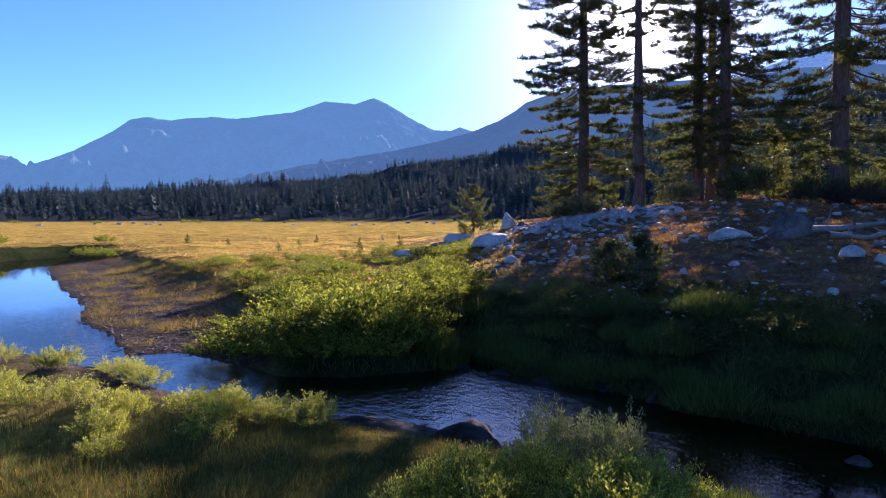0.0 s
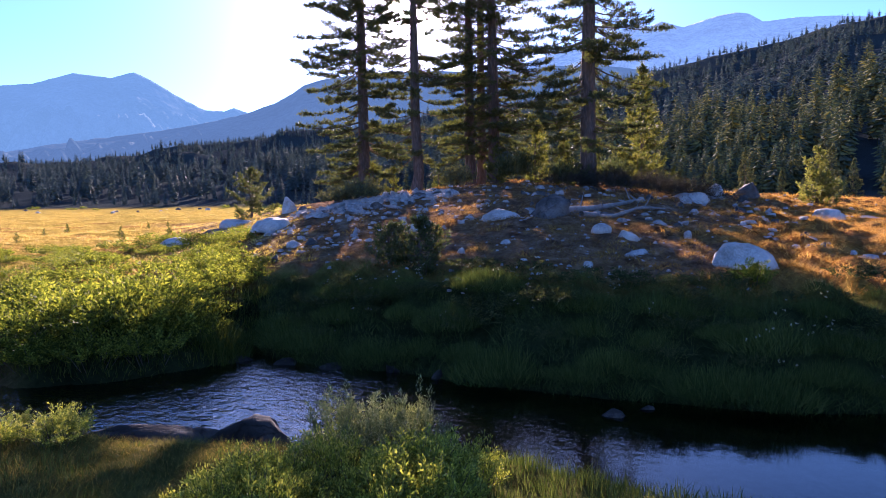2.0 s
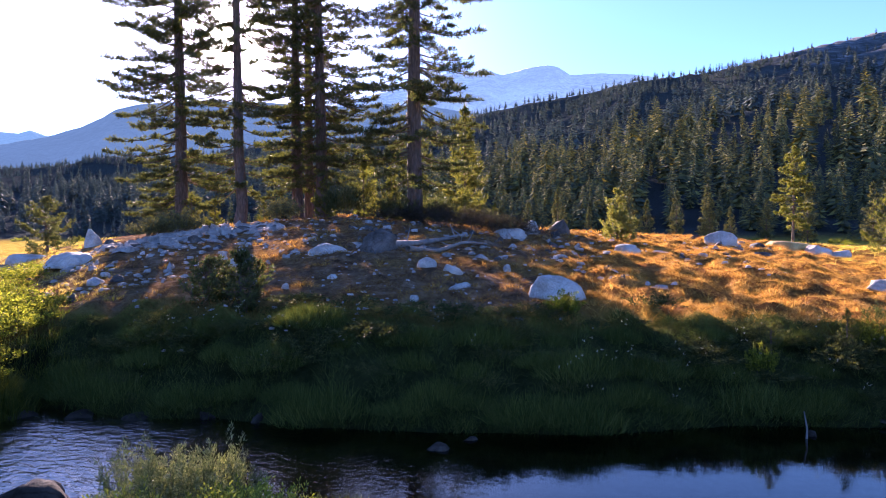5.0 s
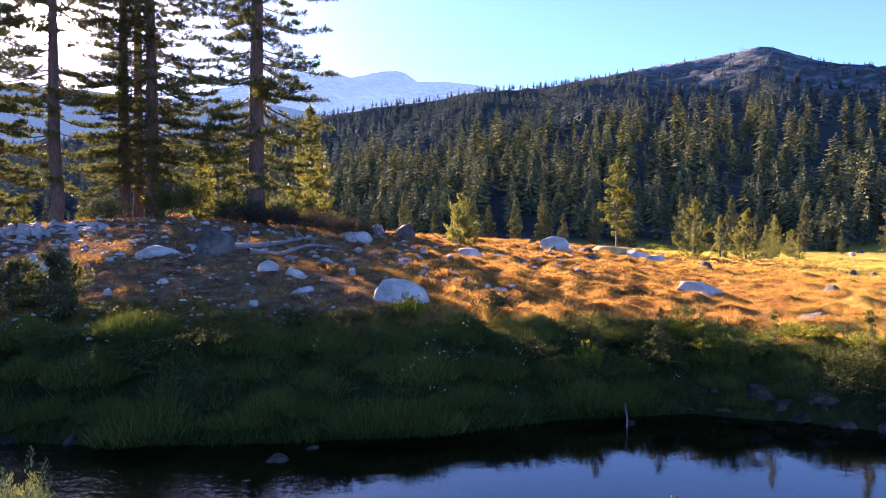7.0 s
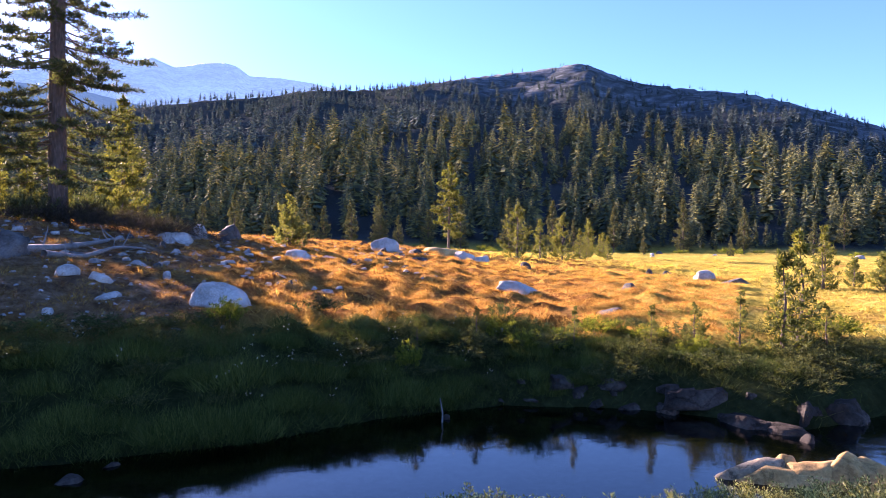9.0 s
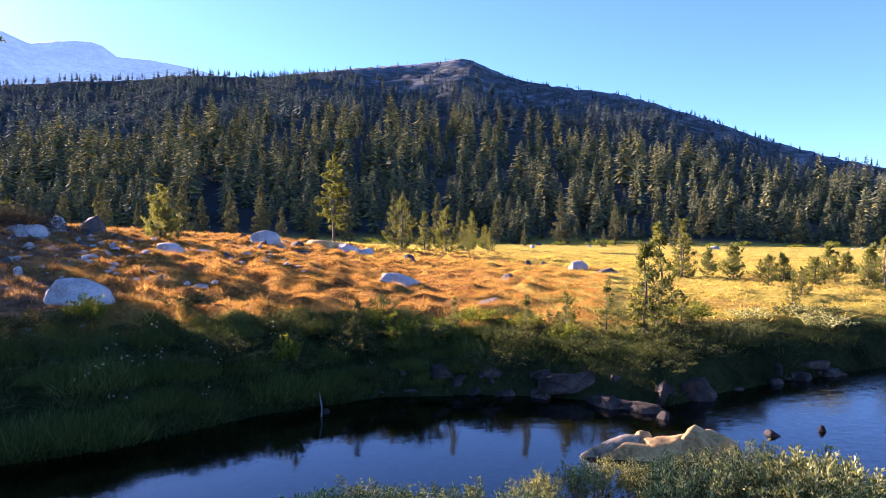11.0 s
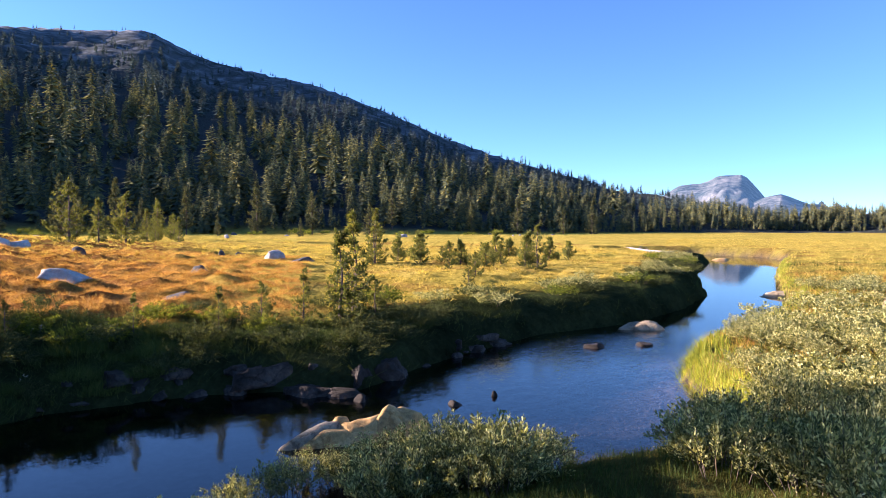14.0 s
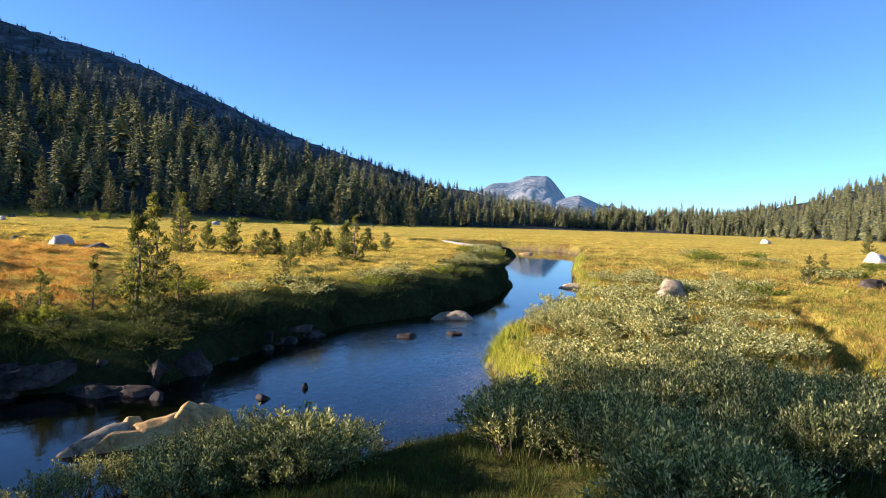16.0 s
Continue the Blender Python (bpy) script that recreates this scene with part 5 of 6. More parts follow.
for i, (x, y, h) in enumerate([(18.9, 168, 12), (24, 172, 9), (-10, 186, 10), (-40, 215, 10), (-16, 212, 8), (-5, 175, 7), (33, 178, 11), (41, 173, 13), (49.3, 147, 10), (62, 160, 13), (70, 165, 9),
                               (78, 158, 12), (99, 160, 14), (92, 150, 6), (110, 150, 12), (122, 140, 9), (52, 165, 14), (12, 176, 13), (5, 180, 11), (-28, 195, 12), (-33, 192, 8), (85, 120, 4), (70, 128, 4.5),
                               (140, 150, 12), (160, 135, 10), (175, 128, 12), (190, 120, 9), (205, 118, 11)]):
    g = float(height(np.array([x]), np.array([y]))[0])
    s = h / 14.0
    c = copy_thing(SCALE_EDGE[i % 3], pose(x, y, g - 0.1, 0, 0, 77 * i))
    c.scale = (s, s, s)


# ---- willows and low bushes ----
def bush_meshes(seed, R, H, stems, leaves, ln, wd, mat, twig=True, upright=0.5, kite=False):
    """Stems that fan out from a common root, and slim leaves along their upper parts."""
    r = np.random.default_rng(seed)
    tubes, P, D = [], [], []
    for k in range(stems):
        t, q = r.uniform(0, 6.283), math.sqrt(r.uniform(0, 1))
        top = np.array([math.cos(t) * q * R, math.sin(t) * q * R, H * (1 - 0.45 * q ** 2) * r.uniform(0.6, 1.18)])
        root = np.array([top[0] * 0.45, top[1] * 0.45, -0.08])
        s = np.linspace(0, 1, 5)[:, None]
        pts = root + (top - root) * s + np.array([0, 0, 1]) * (0.12 * H * np.sin(s * 3.14)) + r.normal(size=3) * 0.05 * R * s ** 2
        if twig and k % 5 == 0:
            tubes.append(tube(pts[[0, 2, 4]], [0.008, 0.005, 0.002], 3))
        u = r.uniform(0.25, 1.0, leaves) ** 0.8
        i = np.minimum((u * 4).astype(int), 3)
        c = pts[i] + (pts[i + 1] - pts[i]) * (u * 4 - i)[:, None]
        along = (pts[4] - pts[2]) / np.linalg.norm(pts[4] - pts[2])
        jit = r.normal(size=(leaves, 3))
        jit[:, 2] = np.abs(jit[:, 2]) * upright
        P.append(c + jit * 0.35 * ln)
        D.append(along * 0.7 + jit * 0.75)
    P, D = np.concatenate(P), np.concatenate(D)
    cv, cf = tufts(P, D, 1, ln, wd, r, 0.15, kite)
    stem_me = soften(mesh_np("stems", *join(tubes), M_TWIG)) if twig else None
    return stem_me, mesh_np("leaves", cv, cf, mat)


def bush(name, label, group, meshes, x, y, sx, sz, turn, z=None):
    base = thing(name, label, "bush", group)
    g = float(height(np.array([x]), np.array([y]))[0]) if z is None else z
    base.matrix_world = pose(x, y, max(g, 0.02) - 0.02, 0, 0, turn) @ Matrix.Diagonal((sx, sx, sz, 1))
    if meshes[0]:
        tagged(part("branchwork", meshes[0], base), kind="stuff")
    tagged(part("foliage", meshes[1], base), kind="stuff")


def polar(az, d):
    return -math.sin(radians(az)) * d, math.cos(radians(az)) * d


NEARW = [bush_meshes(400 + i, 0.62, 0.62, 62, 46, 0.049, 0.0165, m, upright=0.9, kite=True) for i, m in enumerate((M_WILLOW_GREY, M_WILLOW_GREY, M_WILLOW, M_WILLOW))]
MIDW = [bush_meshes(420 + i, 0.9, 0.7, 50, 56, 0.075, 0.03, m) for i, m in enumerate((M_WILLOW_GREY, M_BANK, M_BANK))]
FARW = [bush_meshes(427 + i, 0.9, 0.7, 40, 24, 0.1, 0.038, m) for i, m in enumerate((M_WILLOW_GREY, M_BANK, M_BANK))]
HERB = [bush_meshes(424 + i, 0.9, 0.6, 40, 40, 0.075, 0.024, m, twig=False) for i, m in enumerate((M_SHADE_HERB, M_SHADE_HERB))]
TALLW = [bush_meshes(430 + i, 0.55, 1.0, 34, 100, 0.06, 0.016, M_TALL, upright=0.9) for i in range(2)]
br = random.Random(9)
JUNIPER = [bush_meshes(440 + i, 0.9, 0.85, 80, 46, 0.1, 0.03, M_NEEDLE, upright=0.8) for i in range(2)]
JUNIPER[1][1].materials[0] = M_FOREST
for a1, d1, s, h in ((39.6, 30, 1.2, 0.9), (37.6, 29.2, 1.2, 1.1), (29.4, 29.5, 1.0, 1.0), (24.4, 28.8, 1.2, 1.7), (20.2, 27.8, 1.1, 1.3), (16.6, 28.2, 1.2, 1.5), (12.4, 29.6, 0.9, 0.9)):
    bush("juniper", "dense dark green shrub below the tall pines", "shrubs below the tall pines", JUNIPER[int(a1) % 2], -math.sin(radians(a1)) * d1, math.cos(radians(a1)) * d1, s, h, a1 * 40)


BRUSH = [bush_meshes(450 + i, 1.1, 0.8, 90, 26, 0.16, 0.012, M_BRUSH, upright=0.5) for i in range(2)]
for i in range(9):
    a1, d1 = br.uniform(9, 25), br.uniform(25.6, 28.4)
    bush("dead_brush", "dark brown tangled brush below the tall pines", "brush below the tall pines", BRUSH[i % 2], -math.sin(radians(a1)) * d1, math.cos(radians(a1)) * d1, br.uniform(0.8, 1.3), br.uniform(0.6, 1.1), a1 * 50)


def thicket(n, az, d, size, high, kinds, label, group, name="willow_bush", ok=None):
    k = 0
    while k < n:
        a1, d1 = br.uniform(*az), math.sqrt(br.uniform(d[0] ** 2, d[1] ** 2))
        x, y = polar(a1, d1)
        k += 1
        if ok and not ok(x, y):
            continue
        s = br.uniform(*size)
        bush(name, label, group, br.choice(kinds), x, y, s, br.uniform(*high), br.uniform(0, 360))


def dry_land(x, y):
    return not in_river(np.array([x]), np.array([y]))[0]


def on_far(x, y, lo, hi):
    q = land(np.array([x]), np.array([y]))
    return q[5][0] and lo < q[1][0] < hi


def on_near(x, y, lo, hi):
    q = land(np.array([x]), np.array([y]))
    return (not q[5][0]) and lo < q[1][0] < hi


def mat(x, y):
    return wave(np.array([x]), np.array([y]), 4.0, 70)[0] > -0.75


# the near bank, from the upstream end to the downstream meadow
thicket(26, (68, 90), (9.4, 13.5), (0.5, 0.75), (0.45, 0.65), NEARW[2:], "yellow-green willow bush on the near bank", "willows on the near bank", ok=lambda x, y: on_near(x, y, 0.0, 3))
thicket(20, (61, 80), (7.4, 9.2), (0.4, 0.6), (0.38, 0.55), NEARW[2:], "green willow bush on the near bank", "willows on the near bank", ok=lambda x, y: on_near(x, y, -0.1, 3))
for a1, d1, s, h in ((42.5, 6.3, 0.6, 0.62), (40.8, 6.1, 0.65, 0.6), (39.2, 5.8, 0.6, 0.5), (36.2, 5.9, 0.45, 0.62), (35.0, 5.75, 0.4, 0.5), (37.6, 5.6, 0.55, 0.42)):
    bush("willow_bush", "tall grey-green willow at the water's edge", "tall willows at the water", TALLW[int(a1) % 2], *polar(a1, d1), s, h, a1 * 40)
thicket(26, (32, 57), (4.2, 5.1), (0.5, 0.75), (0.5, 0.78), NEARW[2:], "yellow-green willow bush near the water", "willows on the near bank")
thicket(3, (41, 47), (5.6, 6.6), (0.4, 0.6), (0.4, 0.6), NEARW[:2], "low willow bush beside a dark rock", "willows on the near bank")
thicket(8, (-41, -27), (6.0, 6.9), (0.55, 0.75), (0.38, 0.52), NEARW[:2], "low grey-green willow on the near bank", "low willows by the tan ledge", ok=lambda x, y: on_near(x, y, -0.1, 1.6))
for i, (x, y, q, h) in enumerate([(3.7, 6.2, 0.6, 0.6), (4.1, 6.35, 0.6, 0.65), (4.5, 6.3, 0.65, 0.7), (4.9, 6.4, 0.6, 0.6), (5.3, 6.3, 0.65, 0.6), (5.75, 6.2, 0.7, 0.62), (6.2, 6.15, 0.7, 0.7), (6.6, 6.0, 0.75, 0.85), (5.1, 6.0, 0.7, 0.6), (7.0, 5.3, 0.8, 0.8), (7.25, 4.8, 0.75, 0.7), (7.1, 4.5, 0.7, 0.5)]):
    bush("willow_bush", "low grey-green willow on the near bank", "low willows by the tan ledge", NEARW[i % 2], x, y, q, h, 67 * i)
thicket(26, (-58, -42), (6.1, 7.3), (0.7, 0.95), (0.75, 0.95), NEARW[:2], "low grey-green willow on the near bank", "low willows by the tan ledge", ok=lambda x, y: on_near(x, y, -0.1, 1.6))
thicket(10, (-30, -8), (4.6, 5.6), (0.6, 0.8), (0.45, 0.65), NEARW[:2], "low grey-green willow on the near bank", "low willows by the tan ledge")
thicket(84, (-98, -63.5), (5.4, 10.5), (0.75, 1.05), (0.85, 1.2), [*NEARW[:2], NEARW[0]], "low silvery willow in a dense mat", "willow mat on the near meadow", ok=lambda x, y: on_near(x, y, 0.6, 9) and mat(x, y) and not (math.degrees(math.atan2(x, y)) < 75 and math.hypot(x, y) < 6.9) and not (math.degrees(math.atan2(x, y)) < 68.5 and math.hypot(x, y) < 9.5) and not (math.degrees(math.atan2(x, y)) < 67.5 and math.hypot(x, y) < 14))
thicket(52, (-92, -66), (10, 17.5), (0.7, 1.1), (0.6, 0.9), [MIDW[0], NEARW[0]], "low silvery willow in a dense mat", "willow mat on the near meadow", ok=lambda x, y: on_near(x, y, 0.55, 5.5) and mat(x, y) and (math.degrees(math.atan2(x, y)) > 69.5 or math.hypot(x, y) > 14))
thicket(36, (-90, -72), (17, 34), (0.7, 1.2), (0.55, 0.85), FARW[:1], "low silvery willow in meadow grass", "scattered willows in the near meadow", ok=lambda x, y: on_near(x, y, 0.3, 7))
thicket(16, (-100, -82), (26, 60), (0.9, 1.6), (0.6, 1.0), FARW[:2], "low willow in meadow grass", "scattered willows in the near meadow", ok=lambda x, y: on_near(x, y, 0.3, 40))
FOOT_LABEL = "low dark green shrub at the forest's foot"
for i in range(46):
    a1 = br.uniform(-62, 82)
    d1 = float(np.interp(a1, AZ, WOOD_R0)) * br.uniform(0.72, 1.0)
    x, y = polar(a1, d1)
    if dry_land(x, y):
        bush("low_bush", FOOT_LABEL, "shrubs at the forest's foot", FARW[1 + i % 2], x, y, br.uniform(1.4, 3.2), br.uniform(1.2, 2.6), a1 * 30)
for i in range(40):
    a1 = br.uniform(46, 82) if i % 2 else br.uniform(-60, 10)
    d1 = float(np.interp(a1, AZ, WOOD_R0)) * br.uniform(0.6, 0.97)
    x, y = polar(a1, d1)
    w = br.uniform(0.9, 2.6)
    rock("boulder", x, y, w, w * br.uniform(0.3, 0.5), br.choice((PALE, M_ROCK_GREY, M_ROCK_LICHEN)), "weathered granite boulder at the forest's foot", 700 + i, 37 * i, group="boulders at the forest's foot", sub=2)
# across the brook: the big rounded willow, low willows behind the gravel bar
for a1, d1, s, h in ((68, 15.0, 1.2, 0.8), (65, 14.4, 1.3, 1.05), (61.5, 14.1, 1.4, 1.3), (58, 13.9, 1.4, 1.5), (54.8, 14.0, 1.35, 1.4), (52.2, 14.4, 1.1, 1.05), (66, 16.4, 1.4, 0.9), (62, 16.2, 1.4, 1.15),
                     (57.5, 15.8, 1.5, 1.35), (53.5, 16.0, 1.4, 1.15), (59.5, 13.0, 0.9, 0.8), (55.5, 13.0, 0.9, 0.9), (63.2, 13.3, 0.9, 0.7), (52.0, 13.6, 0.8, 0.8), (49.8, 16.6, 1.2, 0.9), (50, 18.5, 1.3, 0.9)):
    bush("willow_bush", "large rounded green willow over the water", "big willows across the brook", MIDW[1 + int(a1) % 2], *polar(a1, d1), s, h, a1 * 33)
thicket(75, (47, 76), (18.5, 33), (0.7, 1.3), (0.4, 0.8), FARW[1:], "low green willow between gravel and meadow", "low willows across the brook", ok=lambda x, y: on_far(x, y, 4.5 if x < -12 else 2.0, 18))
thicket(14, (76, 86), (48, 66), (1.0, 1.9), (0.8, 1.3), FARW[1:], "low green willow on the far bend", "low willows across the brook", ok=lambda x, y: on_far(x, y, 0.5, 12))
thicket(60, (-16, 50), (10.5, 15.5), (0.5, 0.95), (0.3, 0.6), HERB, "low green bush in a dark shade tone on the shaded bank", "bushes on the shaded bank", "low_bush", ok=lambda x, y: on_far(x, y, 0.5, 3.6))
# darker leaves low on the bank, brighter above: its shade put into colour
thicket(70, (-50, -14), (11.5, 17), (0.5, 0.95), (0.4, 0.7), HERB, "leafy low bush in a dark shade tone on the overhanging bank", "bushes on the overhanging bank", "low_bush", ok=lambda x, y: on_far(x, y, 0.35, 2.2))
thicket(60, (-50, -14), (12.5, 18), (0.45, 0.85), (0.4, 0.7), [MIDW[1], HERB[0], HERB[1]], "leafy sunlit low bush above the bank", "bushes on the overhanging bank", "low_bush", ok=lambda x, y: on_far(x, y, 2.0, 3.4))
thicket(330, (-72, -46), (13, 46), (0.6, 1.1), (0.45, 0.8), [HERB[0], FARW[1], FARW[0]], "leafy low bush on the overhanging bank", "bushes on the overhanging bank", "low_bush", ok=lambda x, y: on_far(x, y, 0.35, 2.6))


for x, y, q, h in ((1.95, 12.4, 0.36, 0.75), (-1.5, 13.5, 0.5, 0.7), (4.4, 12.9, 0.5, 0.6), (5.2, 13.3, 0.55, 0.65)):
    bush("willow_bush", "small bright green willow on the shaded bank", "bright bushes on the far bank", MIDW[1], x, y, q, h, 70 * x)
thicket(60, (-18, 46), (10.2, 15.5), (0.3, 0.5), (0.22, 0.4), HERB, "small leafy herb on the shaded bank", "herbs on the shaded bank", "herb", ok=lambda x, y: on_far(x, y, 0.2, 3.6))


# ---- grasses ----
def blades(name, label, x, y, n, h, w, mat, seed, clump=0.0, lean=0.35, sink=0.02, category="grass", plain=False):
    """Upright blades: n at each place, in a clump of the given radius, of heights h."""
    r = np.random.default_rng(seed)
    X, Y = np.repeat(x, n), np.repeat(y, n)
    t, q = r.uniform(0, 6.283, len(X)), np.sqrt(r.uniform(0, 1, len(X)))
    hh = np.repeat(r.uniform(h[0], h[1], len(x)), n) * r.uniform(0.55, 1.15, len(X)) * (1.1 - 0.45 * q ** 2)
    ox, oy = np.cos(t) * q * clump, np.sin(t) * q * clump
    X, Y = X + ox, Y + oy
    Z = height(X, Y) - sink
    ok = Z > -0.12
    X, Y, Z, hh, ox, oy = X[ok], Y[ok], Z[ok], hh[ok], ox[ok], oy[ok]
    k = len(X)
    a = r.uniform(0, 6.283, k)
    sx, sy = np.cos(a) * w / 2, np.sin(a) * w / 2
    lx = r.normal(size=k) * lean * hh * 0.6 + ox * 1.1 * lean
    ly = r.normal(size=k) * lean * hh * 0.6 + oy * 1.1 * lean
    B = np.stack([X, Y, Z], 1)
    S = np.stack([sx, sy, 0 * sx], 1)
    mid = B + np.stack([lx * 0.3, ly * 0.3, hh * 0.55], 1)
    tip = B + np.stack([lx, ly, hh], 1)
    if plain:
        V = np.stack([B - S, B + S, tip], 1).reshape(-1, 3)
        me = mesh_np(name, V, np.arange(k)[:, None] * 3 + np.array([[0, 1, 2]]), mat)
        return tagged(new(name, me), label, category, kind="stuff")
    V = np.stack([B - S, B + S, mid + S * 0.7, tip, mid - S * 0.7], 1).reshape(-1, 3)
    i = np.arange(k)[:, None] * 5
    F = np.concatenate([i + [0, 1, 2], i + [0, 2, 4], i + [4, 2, 3]])
    me = mesh_np(name, V, F, mat)
    return tagged(new(name, me), label, category, kind="stuff")


def spread(n, az, d, seed, ok=None, power=2.0):
    r = np.random.default_rng(seed)
    A = np.radians(r.uniform(az[0], az[1], n))
    D = (r.uniform(d[0] ** power, d[1] ** power, n)) ** (1 / power)
    x, y = -np.sin(A) * D, np.cos(A) * D
    q = land(x, y)
    keep = ok(x, y, q) if ok else q[1] > 0.05
    return x[keep], y[keep]


def far_side(lo, hi):
    return lambda x, y, q: q[5] & (q[1] > lo) & (q[1] < hi) & (q[6] < 0.4)


def near_side(lo, hi):
    return lambda x, y, q: (~q[5]) & (q[1] > lo) & (q[1] < hi)


# this side; the dark sedge tone puts the pines' shadow into the grass
gx, gy = spread(2200, (-180, 180), (0.3, 6.5), 72, near_side(0.05, 30))
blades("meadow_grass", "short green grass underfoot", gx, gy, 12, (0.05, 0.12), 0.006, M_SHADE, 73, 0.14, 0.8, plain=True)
gx, gy = spread(1800, (46, 96), (2.6, 9.5), 42, lambda x, y, q: near_side(0.05, 20)(x, y, q) & ((q[2] > 62) | (q[3] < 5.3)))
blades("sedge", "green sedge in a dark shade tone in the near bank's grass", gx, gy, 14, (0.09, 0.2), 0.006, M_SHADE, 43, 0.14)
gx, gy = spread(1000, (64, 96), (2.6, 8), 1, near_side(0.1, 20))
blades("meadow_grass", "brown and green meadow grass on the near bank", gx, gy, 22, (0.07, 0.17), 0.005, M_BROWN, 2, 0.16, 0.7, plain=True)
gx, gy = spread(2200, (-30, 60), (2.6, 6.0), 3, lambda x, y, q: near_side(0.02, 20)(x, y, q) & ((q[2] < 42) | (q[3] < 5.3)))
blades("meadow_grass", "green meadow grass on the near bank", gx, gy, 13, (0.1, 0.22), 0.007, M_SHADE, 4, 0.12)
gx, gy = spread(500, (-100, -28), (2.6, 7.5), 5, near_side(0.02, 20))
blades("meadow_grass", "green and straw-coloured grass on the near bank", gx, gy, 13, (0.1, 0.2), 0.007, M_SEDGE, 6, 0.12)
gx, gy = spread(2600, (-100, -28), (2.8, 8), 7, near_side(0.02, 20))
blades("sedge", "green sedge on the near bank", gx, gy, 16, (0.06, 0.14), 0.006, M_SHADE, 8, 0.12)
gx, gy = spread(3400, (-104, -66), (8, 45), 9, near_side(0.05, 60), 1.5)
blades("meadow_grass", "golden green grass of the near meadow", gx, gy, 12, (0.1, 0.24), 0.014, M_GRASS, 10, 0.25, plain=True)
gx, gy = spread(4500, (-92, -58), (9, 60), 11, near_side(0.02, 0.7), 1.2)
blades("sedge", "bright green sedge along the near waterline", gx, gy, 14, (0.22, 0.42), 0.016, M_LIME, 12, 0.2)
gx, gy = spread(3200, (-100, -64), (8, 34), 62, near_side(0.5, 40), 1.4)
blades("meadow_grass", "lime-green grass between the willows", gx, gy, 14, (0.08, 0.2), 0.012, M_LIME, 63, 0.22, 0.6, plain=True)
gx, gy = spread(9000, (-76, -50), (9, 22), 66, lambda x, y, q: (~q[5]) & (q[1] > -0.06) & (q[1] < 0.35))
blades("sedge", "lime-green sedge on the near waterline", gx, gy, 12, (0.16, 0.34), 0.011, M_LIME, 67, 0.14, 0.9, plain=True)
gx, gy = spread(1100, (40, 66), (4.6, 8.5), 74, near_side(0.1, 6))
blades("meadow_grass", "short brown grass beside the dark rock", gx, gy, 18, (0.05, 0.12), 0.005, M_BROWN, 75, 0.14, 0.8, plain=True)
blades("sedge", "short green sedge beside the dark rock", gx + 0.1, gy + 0.05, 14, (0.06, 0.13), 0.005, M_SHADE, 76, 0.14, 0.8, plain=True)
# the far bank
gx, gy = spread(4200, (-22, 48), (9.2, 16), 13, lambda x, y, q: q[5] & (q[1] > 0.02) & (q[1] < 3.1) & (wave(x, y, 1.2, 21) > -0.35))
blades("sedge", "green sedge in a dark shade tone on the shaded bank", gx, gy, 24, (0.1, 0.26), 0.008, M_SHADE, 14, 0.2, 0.75, plain=True)
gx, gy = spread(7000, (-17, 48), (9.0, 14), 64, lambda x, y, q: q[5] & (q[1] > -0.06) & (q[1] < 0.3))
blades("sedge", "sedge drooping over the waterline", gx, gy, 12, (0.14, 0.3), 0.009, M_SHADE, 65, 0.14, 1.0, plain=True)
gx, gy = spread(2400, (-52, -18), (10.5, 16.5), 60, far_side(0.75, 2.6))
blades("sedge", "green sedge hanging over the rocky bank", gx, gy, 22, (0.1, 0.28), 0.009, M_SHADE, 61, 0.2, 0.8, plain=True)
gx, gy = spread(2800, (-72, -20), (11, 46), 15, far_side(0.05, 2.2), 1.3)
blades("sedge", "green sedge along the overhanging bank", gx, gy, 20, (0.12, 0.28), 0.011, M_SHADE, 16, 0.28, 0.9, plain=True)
gx, gy = spread(2400, (46, 68), (12, 24), 17, far_side(0.05, 6))
blades("sedge", "bright green sedge round the big willow", gx, gy, 14, (0.15, 0.35), 0.014, M_SEDGE, 18, 0.22, 0.6)
gx, gy = polar(49.2, 13.2)
blades("sedge", "bright green sedge tuft at the waterline", np.full(14, gx) + np.linspace(-.35, .35, 14), np.full(14, gy) + np.linspace(-.3, .3, 14), 70, (0.4, 0.65), 0.012, M_SEDGE, 19, 0.3, 0.6)
gx, gy = spread(260, (62, 80), (14, 40), 20, lambda x, y, q: q[5] & (q[1] > 0.4) & (q[1] < 6) & (q[6] > 0.1))
blades("bar_grass", "sparse grass tufts on the gravel bar", gx, gy, 80, (0.16, 0.36), 0.011, M_BROWN, 21, 0.34, 0.6, plain=True)
# rounded sedge tussocks: one row along the water, one on the ledge of the bank above it
def tussock_mesh(seed, n, R, H):
    r = np.random.default_rng(seed)
    t, q = r.uniform(0, 6.283, n), np.sqrt(r.uniform(0, 1, n))
    top = H * (1 - 0.75 * q ** 2.2) * r.uniform(0.75, 1.15, n)
    B = np.stack([np.cos(t) * q * R * 0.9, np.sin(t) * q * R * 0.9, top * 0.45 - 0.1], 1)
    tip = np.stack([np.cos(t) * q * R, np.sin(t) * q * R, top], 1) + r.normal(size=(n, 3)) * [0.08, 0.08, 0.03]
    a = r.uniform(0, 6.283, n)
    S = np.stack([np.cos(a), np.sin(a), 0 * a], 1) * 0.005
    V = np.stack([B - S, B + S, tip], 1).reshape(-1, 3)
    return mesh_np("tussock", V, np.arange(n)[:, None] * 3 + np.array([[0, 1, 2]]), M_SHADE)


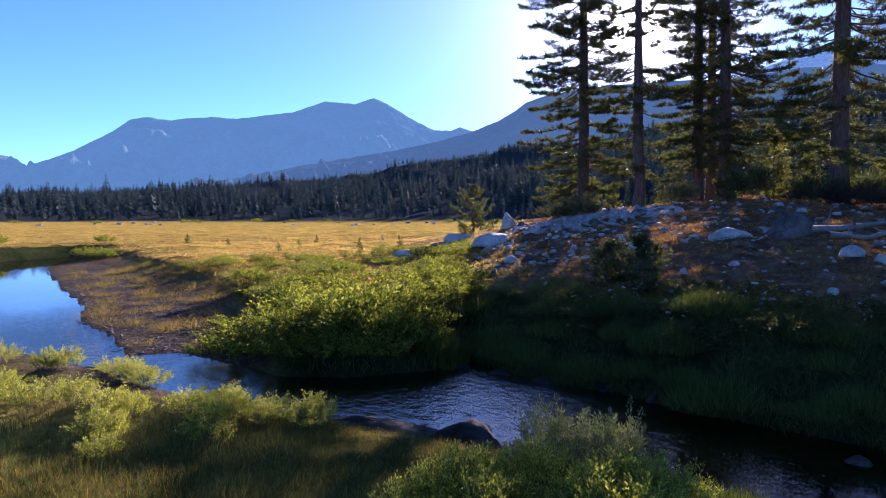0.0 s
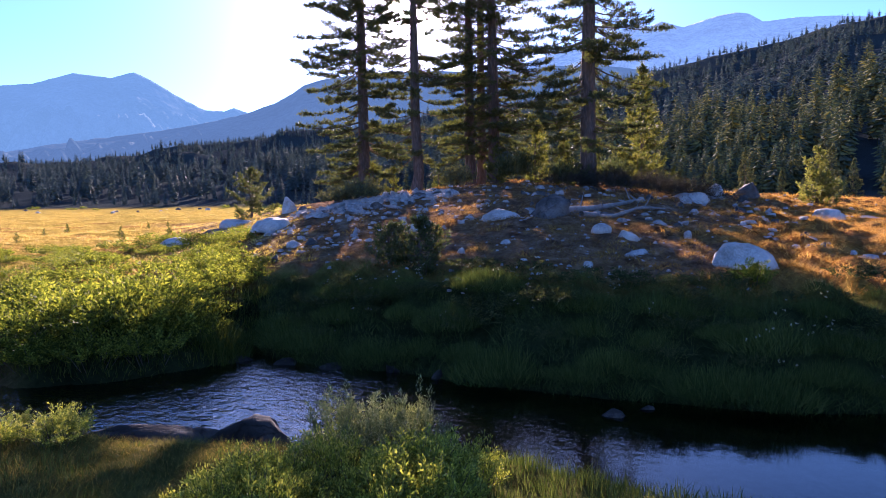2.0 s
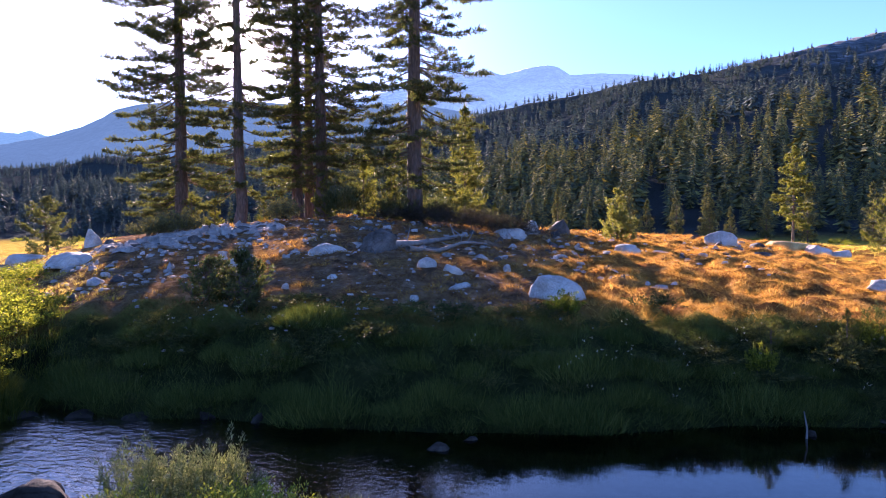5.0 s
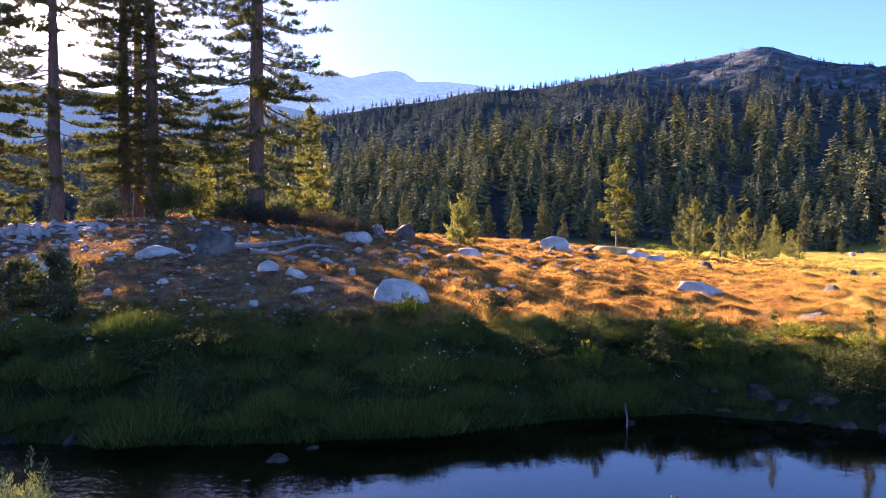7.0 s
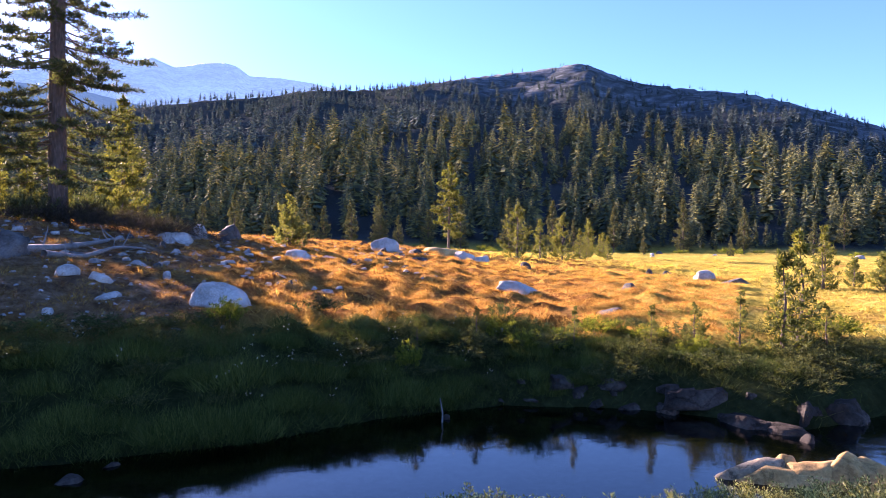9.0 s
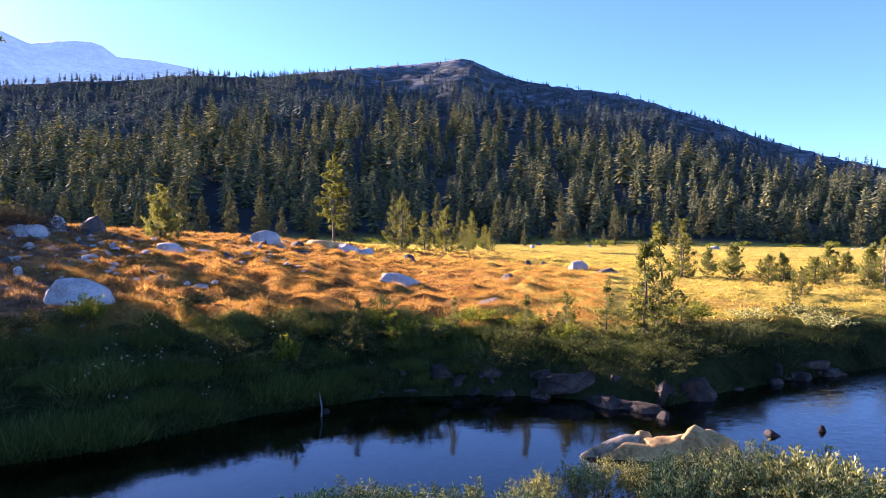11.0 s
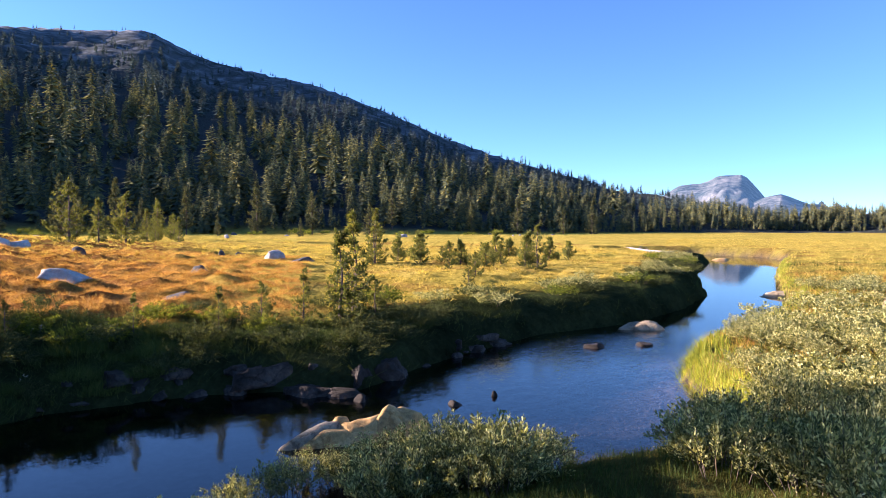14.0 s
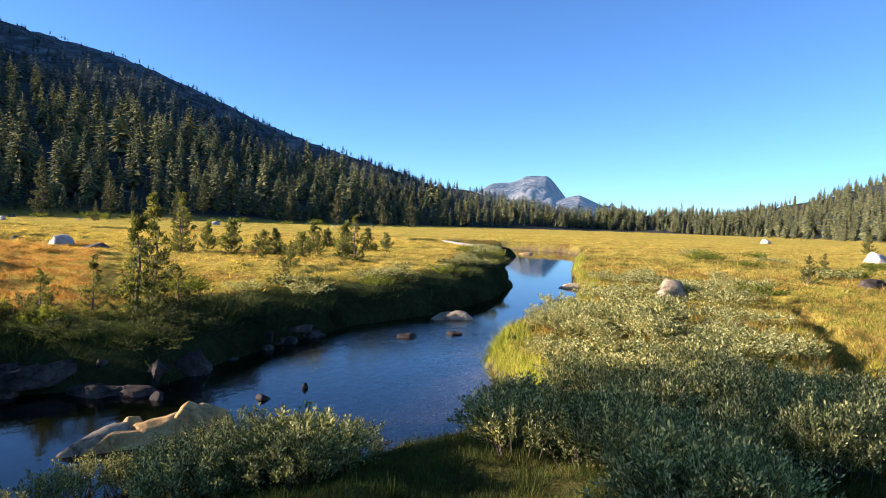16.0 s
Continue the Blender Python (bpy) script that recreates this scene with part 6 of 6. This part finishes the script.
TUSSOCKS = [tussock_mesh(900 + i, 1700, 0.66, 0.42) for i in range(4)]
tr = random.Random(17)
BANK = [Vector(p) for p in FAR_BANK[15:25]]
for off, gap in ((0.45, 0.6), (1.15, 1.1), (2.1, 0.75)):
    for p, q in zip(BANK[:-1], BANK[1:]):
        side = Vector((-(q - p).y, (q - p).x)).normalized()
        k = int((q - p).length / gap + tr.random())
        for i in range(k):
            c = p.lerp(q, (i + tr.uniform(0.1, 0.9)) / max(k, 1)) + side * (off + tr.uniform(-0.2, 0.25))
            if (off < 1 and 4.5 < c.x < 14 and tr.random() < 0.75) or tr.random() < 0.12:
                continue
            g = float(height(np.array([c.x]), np.array([c.y]))[0])
            w = tr.uniform(0.55, 1.15)
            ob = new("sedge_tussock", tr.choice(TUSSOCKS))
            ob.matrix_world = pose(c.x, c.y, g - 0.05, 0, 0, tr.uniform(0, 360)) @ Matrix.Diagonal((w * tr.uniform(0.9, 1.4), w, w * tr.uniform(0.6, 1.0), 1))
            tagged(ob, "rounded green sedge tussock on the shaded bank", "grass", "sedge tussocks on the far bank")
# the dry slope of the knoll
gx, gy = spread(15000, (-36, 40), (12.5, 40), 22, far_side(2.9, 60), 1.3)
thin = np.random.default_rng(5).uniform(0, 1, len(gx)) < np.interp(np.degrees(np.arctan2(-gx, gy)), [-36, -4, 6, 14, 40], [0.85, 0.85, 0.45, 0.14, 0.06]) * np.clip(0.75 + 0.9 * wave(gx, gy, 1.3, 12), 0.05, 1)
gx, gy = gx[thin], gy[thin]
blades("dry_grass", "orange dry grass tussocks on the slope", gx, gy, 48, (0.08, 0.2), 0.01, M_RUSSET, 23, 0.2, 0.9, plain=True)
gx, gy = spread(9000, (3, 44), (12.8, 30), 68, far_side(2.6, 40), 1.3)
lot = np.random.default_rng(6).uniform(0, 1, len(gx)) < np.clip(0.5 + 0.4 * wave(gx, gy, 1.6, 71), 0.08, 0.95)
blades("withered_grass", "withered brown plants on the stony slope", gx[lot], gy[lot], 26, (0.05, 0.15), 0.011, M_STRAW, 69, 0.2, 0.95, plain=True)
gx, gy = spread(1000, (42, 54), (17, 40), 24, far_side(4, 60), 1.4)
blades("dry_grass", "straw-coloured grass at the knoll's end", gx, gy, 18, (0.05, 0.13), 0.018, M_GRASS, 25, 0.25, 0.6, plain=True)
gx, gy = spread(2400, (-104, -68), (9, 50), 44, near_side(0.3, 60), 1.4)
blades("sedge", "green sedge in the lower meadow", gx, gy, 14, (0.12, 0.3), 0.02, M_SEDGE, 45, 0.3, 0.7, plain=True)
gx, gy = spread(1500, (-104, -68), (9, 40), 46, near_side(0.5, 60), 1.4)
blades("dry_grass", "orange dry grass in the lower meadow", gx, gy, 18, (0.1, 0.24), 0.016, M_DRY, 47, 0.3, 0.8, plain=True)
# the wide meadows
gx, gy = spread(3500, (-106, -66), (30, 150), 37, near_side(0.5, 300), 1.2)
blades("meadow_grass", "golden grass of the lower meadow", gx, gy, 10, (0.12, 0.3), 0.05, M_GRASS, 38, 0.4, 0.6, plain=True)
gx, gy = spread(5600, (-74, -14), (16, 60), 33, lambda x, y, q: q[5] & (q[1] > 2.4) & ((q[2] < -38) | (q[3] > 30)), 1.6)
blades("meadow_grass", "golden tussocks in the meadow beyond the brook", gx, gy, 14, (0.08, 0.22), 0.03, M_GRASS, 34, 0.28, 0.7, plain=True)
gx, gy = spread(4000, (46, 82), (18, 60), 35, far_side(5.0, 300), 1.6)
blades("meadow_grass", "golden tussocks in the upper meadow", gx, gy, 14, (0.08, 0.2), 0.03, M_PALE, 36, 0.28, 0.7, plain=True)
gx, gy = spread(3400, (-72, -12), (45, 170), 26, far_side(2.0, 300), 1.1)
blades("meadow_grass", "golden meadow grass beyond the brook", gx, gy, 12, (0.15, 0.32), 0.05, M_GRASS, 27, 0.45, 0.6, plain=True)
gx, gy = spread(3000, (46, 86), (45, 200), 28, far_side(3.0, 300), 1.1)
blades("meadow_grass", "golden meadow grass of the upper valley", gx, gy, 12, (0.12, 0.28), 0.05, M_PALE, 29, 0.45, 0.6, plain=True)
gx, gy = spread(60, (-24, 40), (9.8, 14.5), 30, far_side(0.2, 3.0))
fr = np.random.default_rng(32)
fp = np.stack([gx, gy, height(gx, gy) + fr.uniform(0.2, 0.34, len(gx))], 1)
fp = np.repeat(fp, 3, 0) + fr.normal(size=(len(gx) * 3, 3)) * 0.07
fv, ff = tufts(fp, np.tile([0, 0, 1.0], (len(fp), 1)), 5, 0.04, 0.018, fr)
tagged(new("seed_heads", mesh_np("seed_heads", fv, ff, M_FLOWER)), "pale flower heads above the shaded sedge", "flowers", kind="stuff")


# ---- pebbles ----
def pebbles():
    r = np.random.default_rng(77)
    V0, F0 = [], []
    bm = bmesh.new()
    bmesh.ops.create_icosphere(bm, subdivisions=1, radius=1)
    bv = np.array([v.co[:] for v in bm.verts])
    bf = np.array([[v.index for v in f.verts] for f in bm.faces])
    bm.free()
    kinds = [(bv * r.uniform([0.7, 0.5, 0.25], [1.1, 0.9, 0.5]) + r.normal(size=bv.shape) * 0.08, bf) for _ in range(8)]
    x1, y1 = spread(5200, (60, 82), (14, 46), 50, lambda x, y, q: q[5] & (q[1] > -0.5) & (q[6] > 0.25), 1.3)
    x2, y2 = spread(7500, (-74, -44), (7.5, 17), 51, lambda x, y, q: (q[1] < -0.25) & ~q[5])
    for nm, x, y, lab, s0, s1 in (("gravel", x1, y1, "brown river gravel on the bar", 0.018, 0.06), ("gravel", x2, y2, "brown river gravel under shallow water", 0.014, 0.042)):
        V, F = scatter(kinds, x, y, height(x, y) + 0.01, r.uniform(s0, s1, len(x)), r.uniform(0, 6.28, len(x)))
        tagged(new(nm, mesh_np(nm, V, F, M_GRAVEL)), lab, "gravel", kind="stuff")


pebbles()
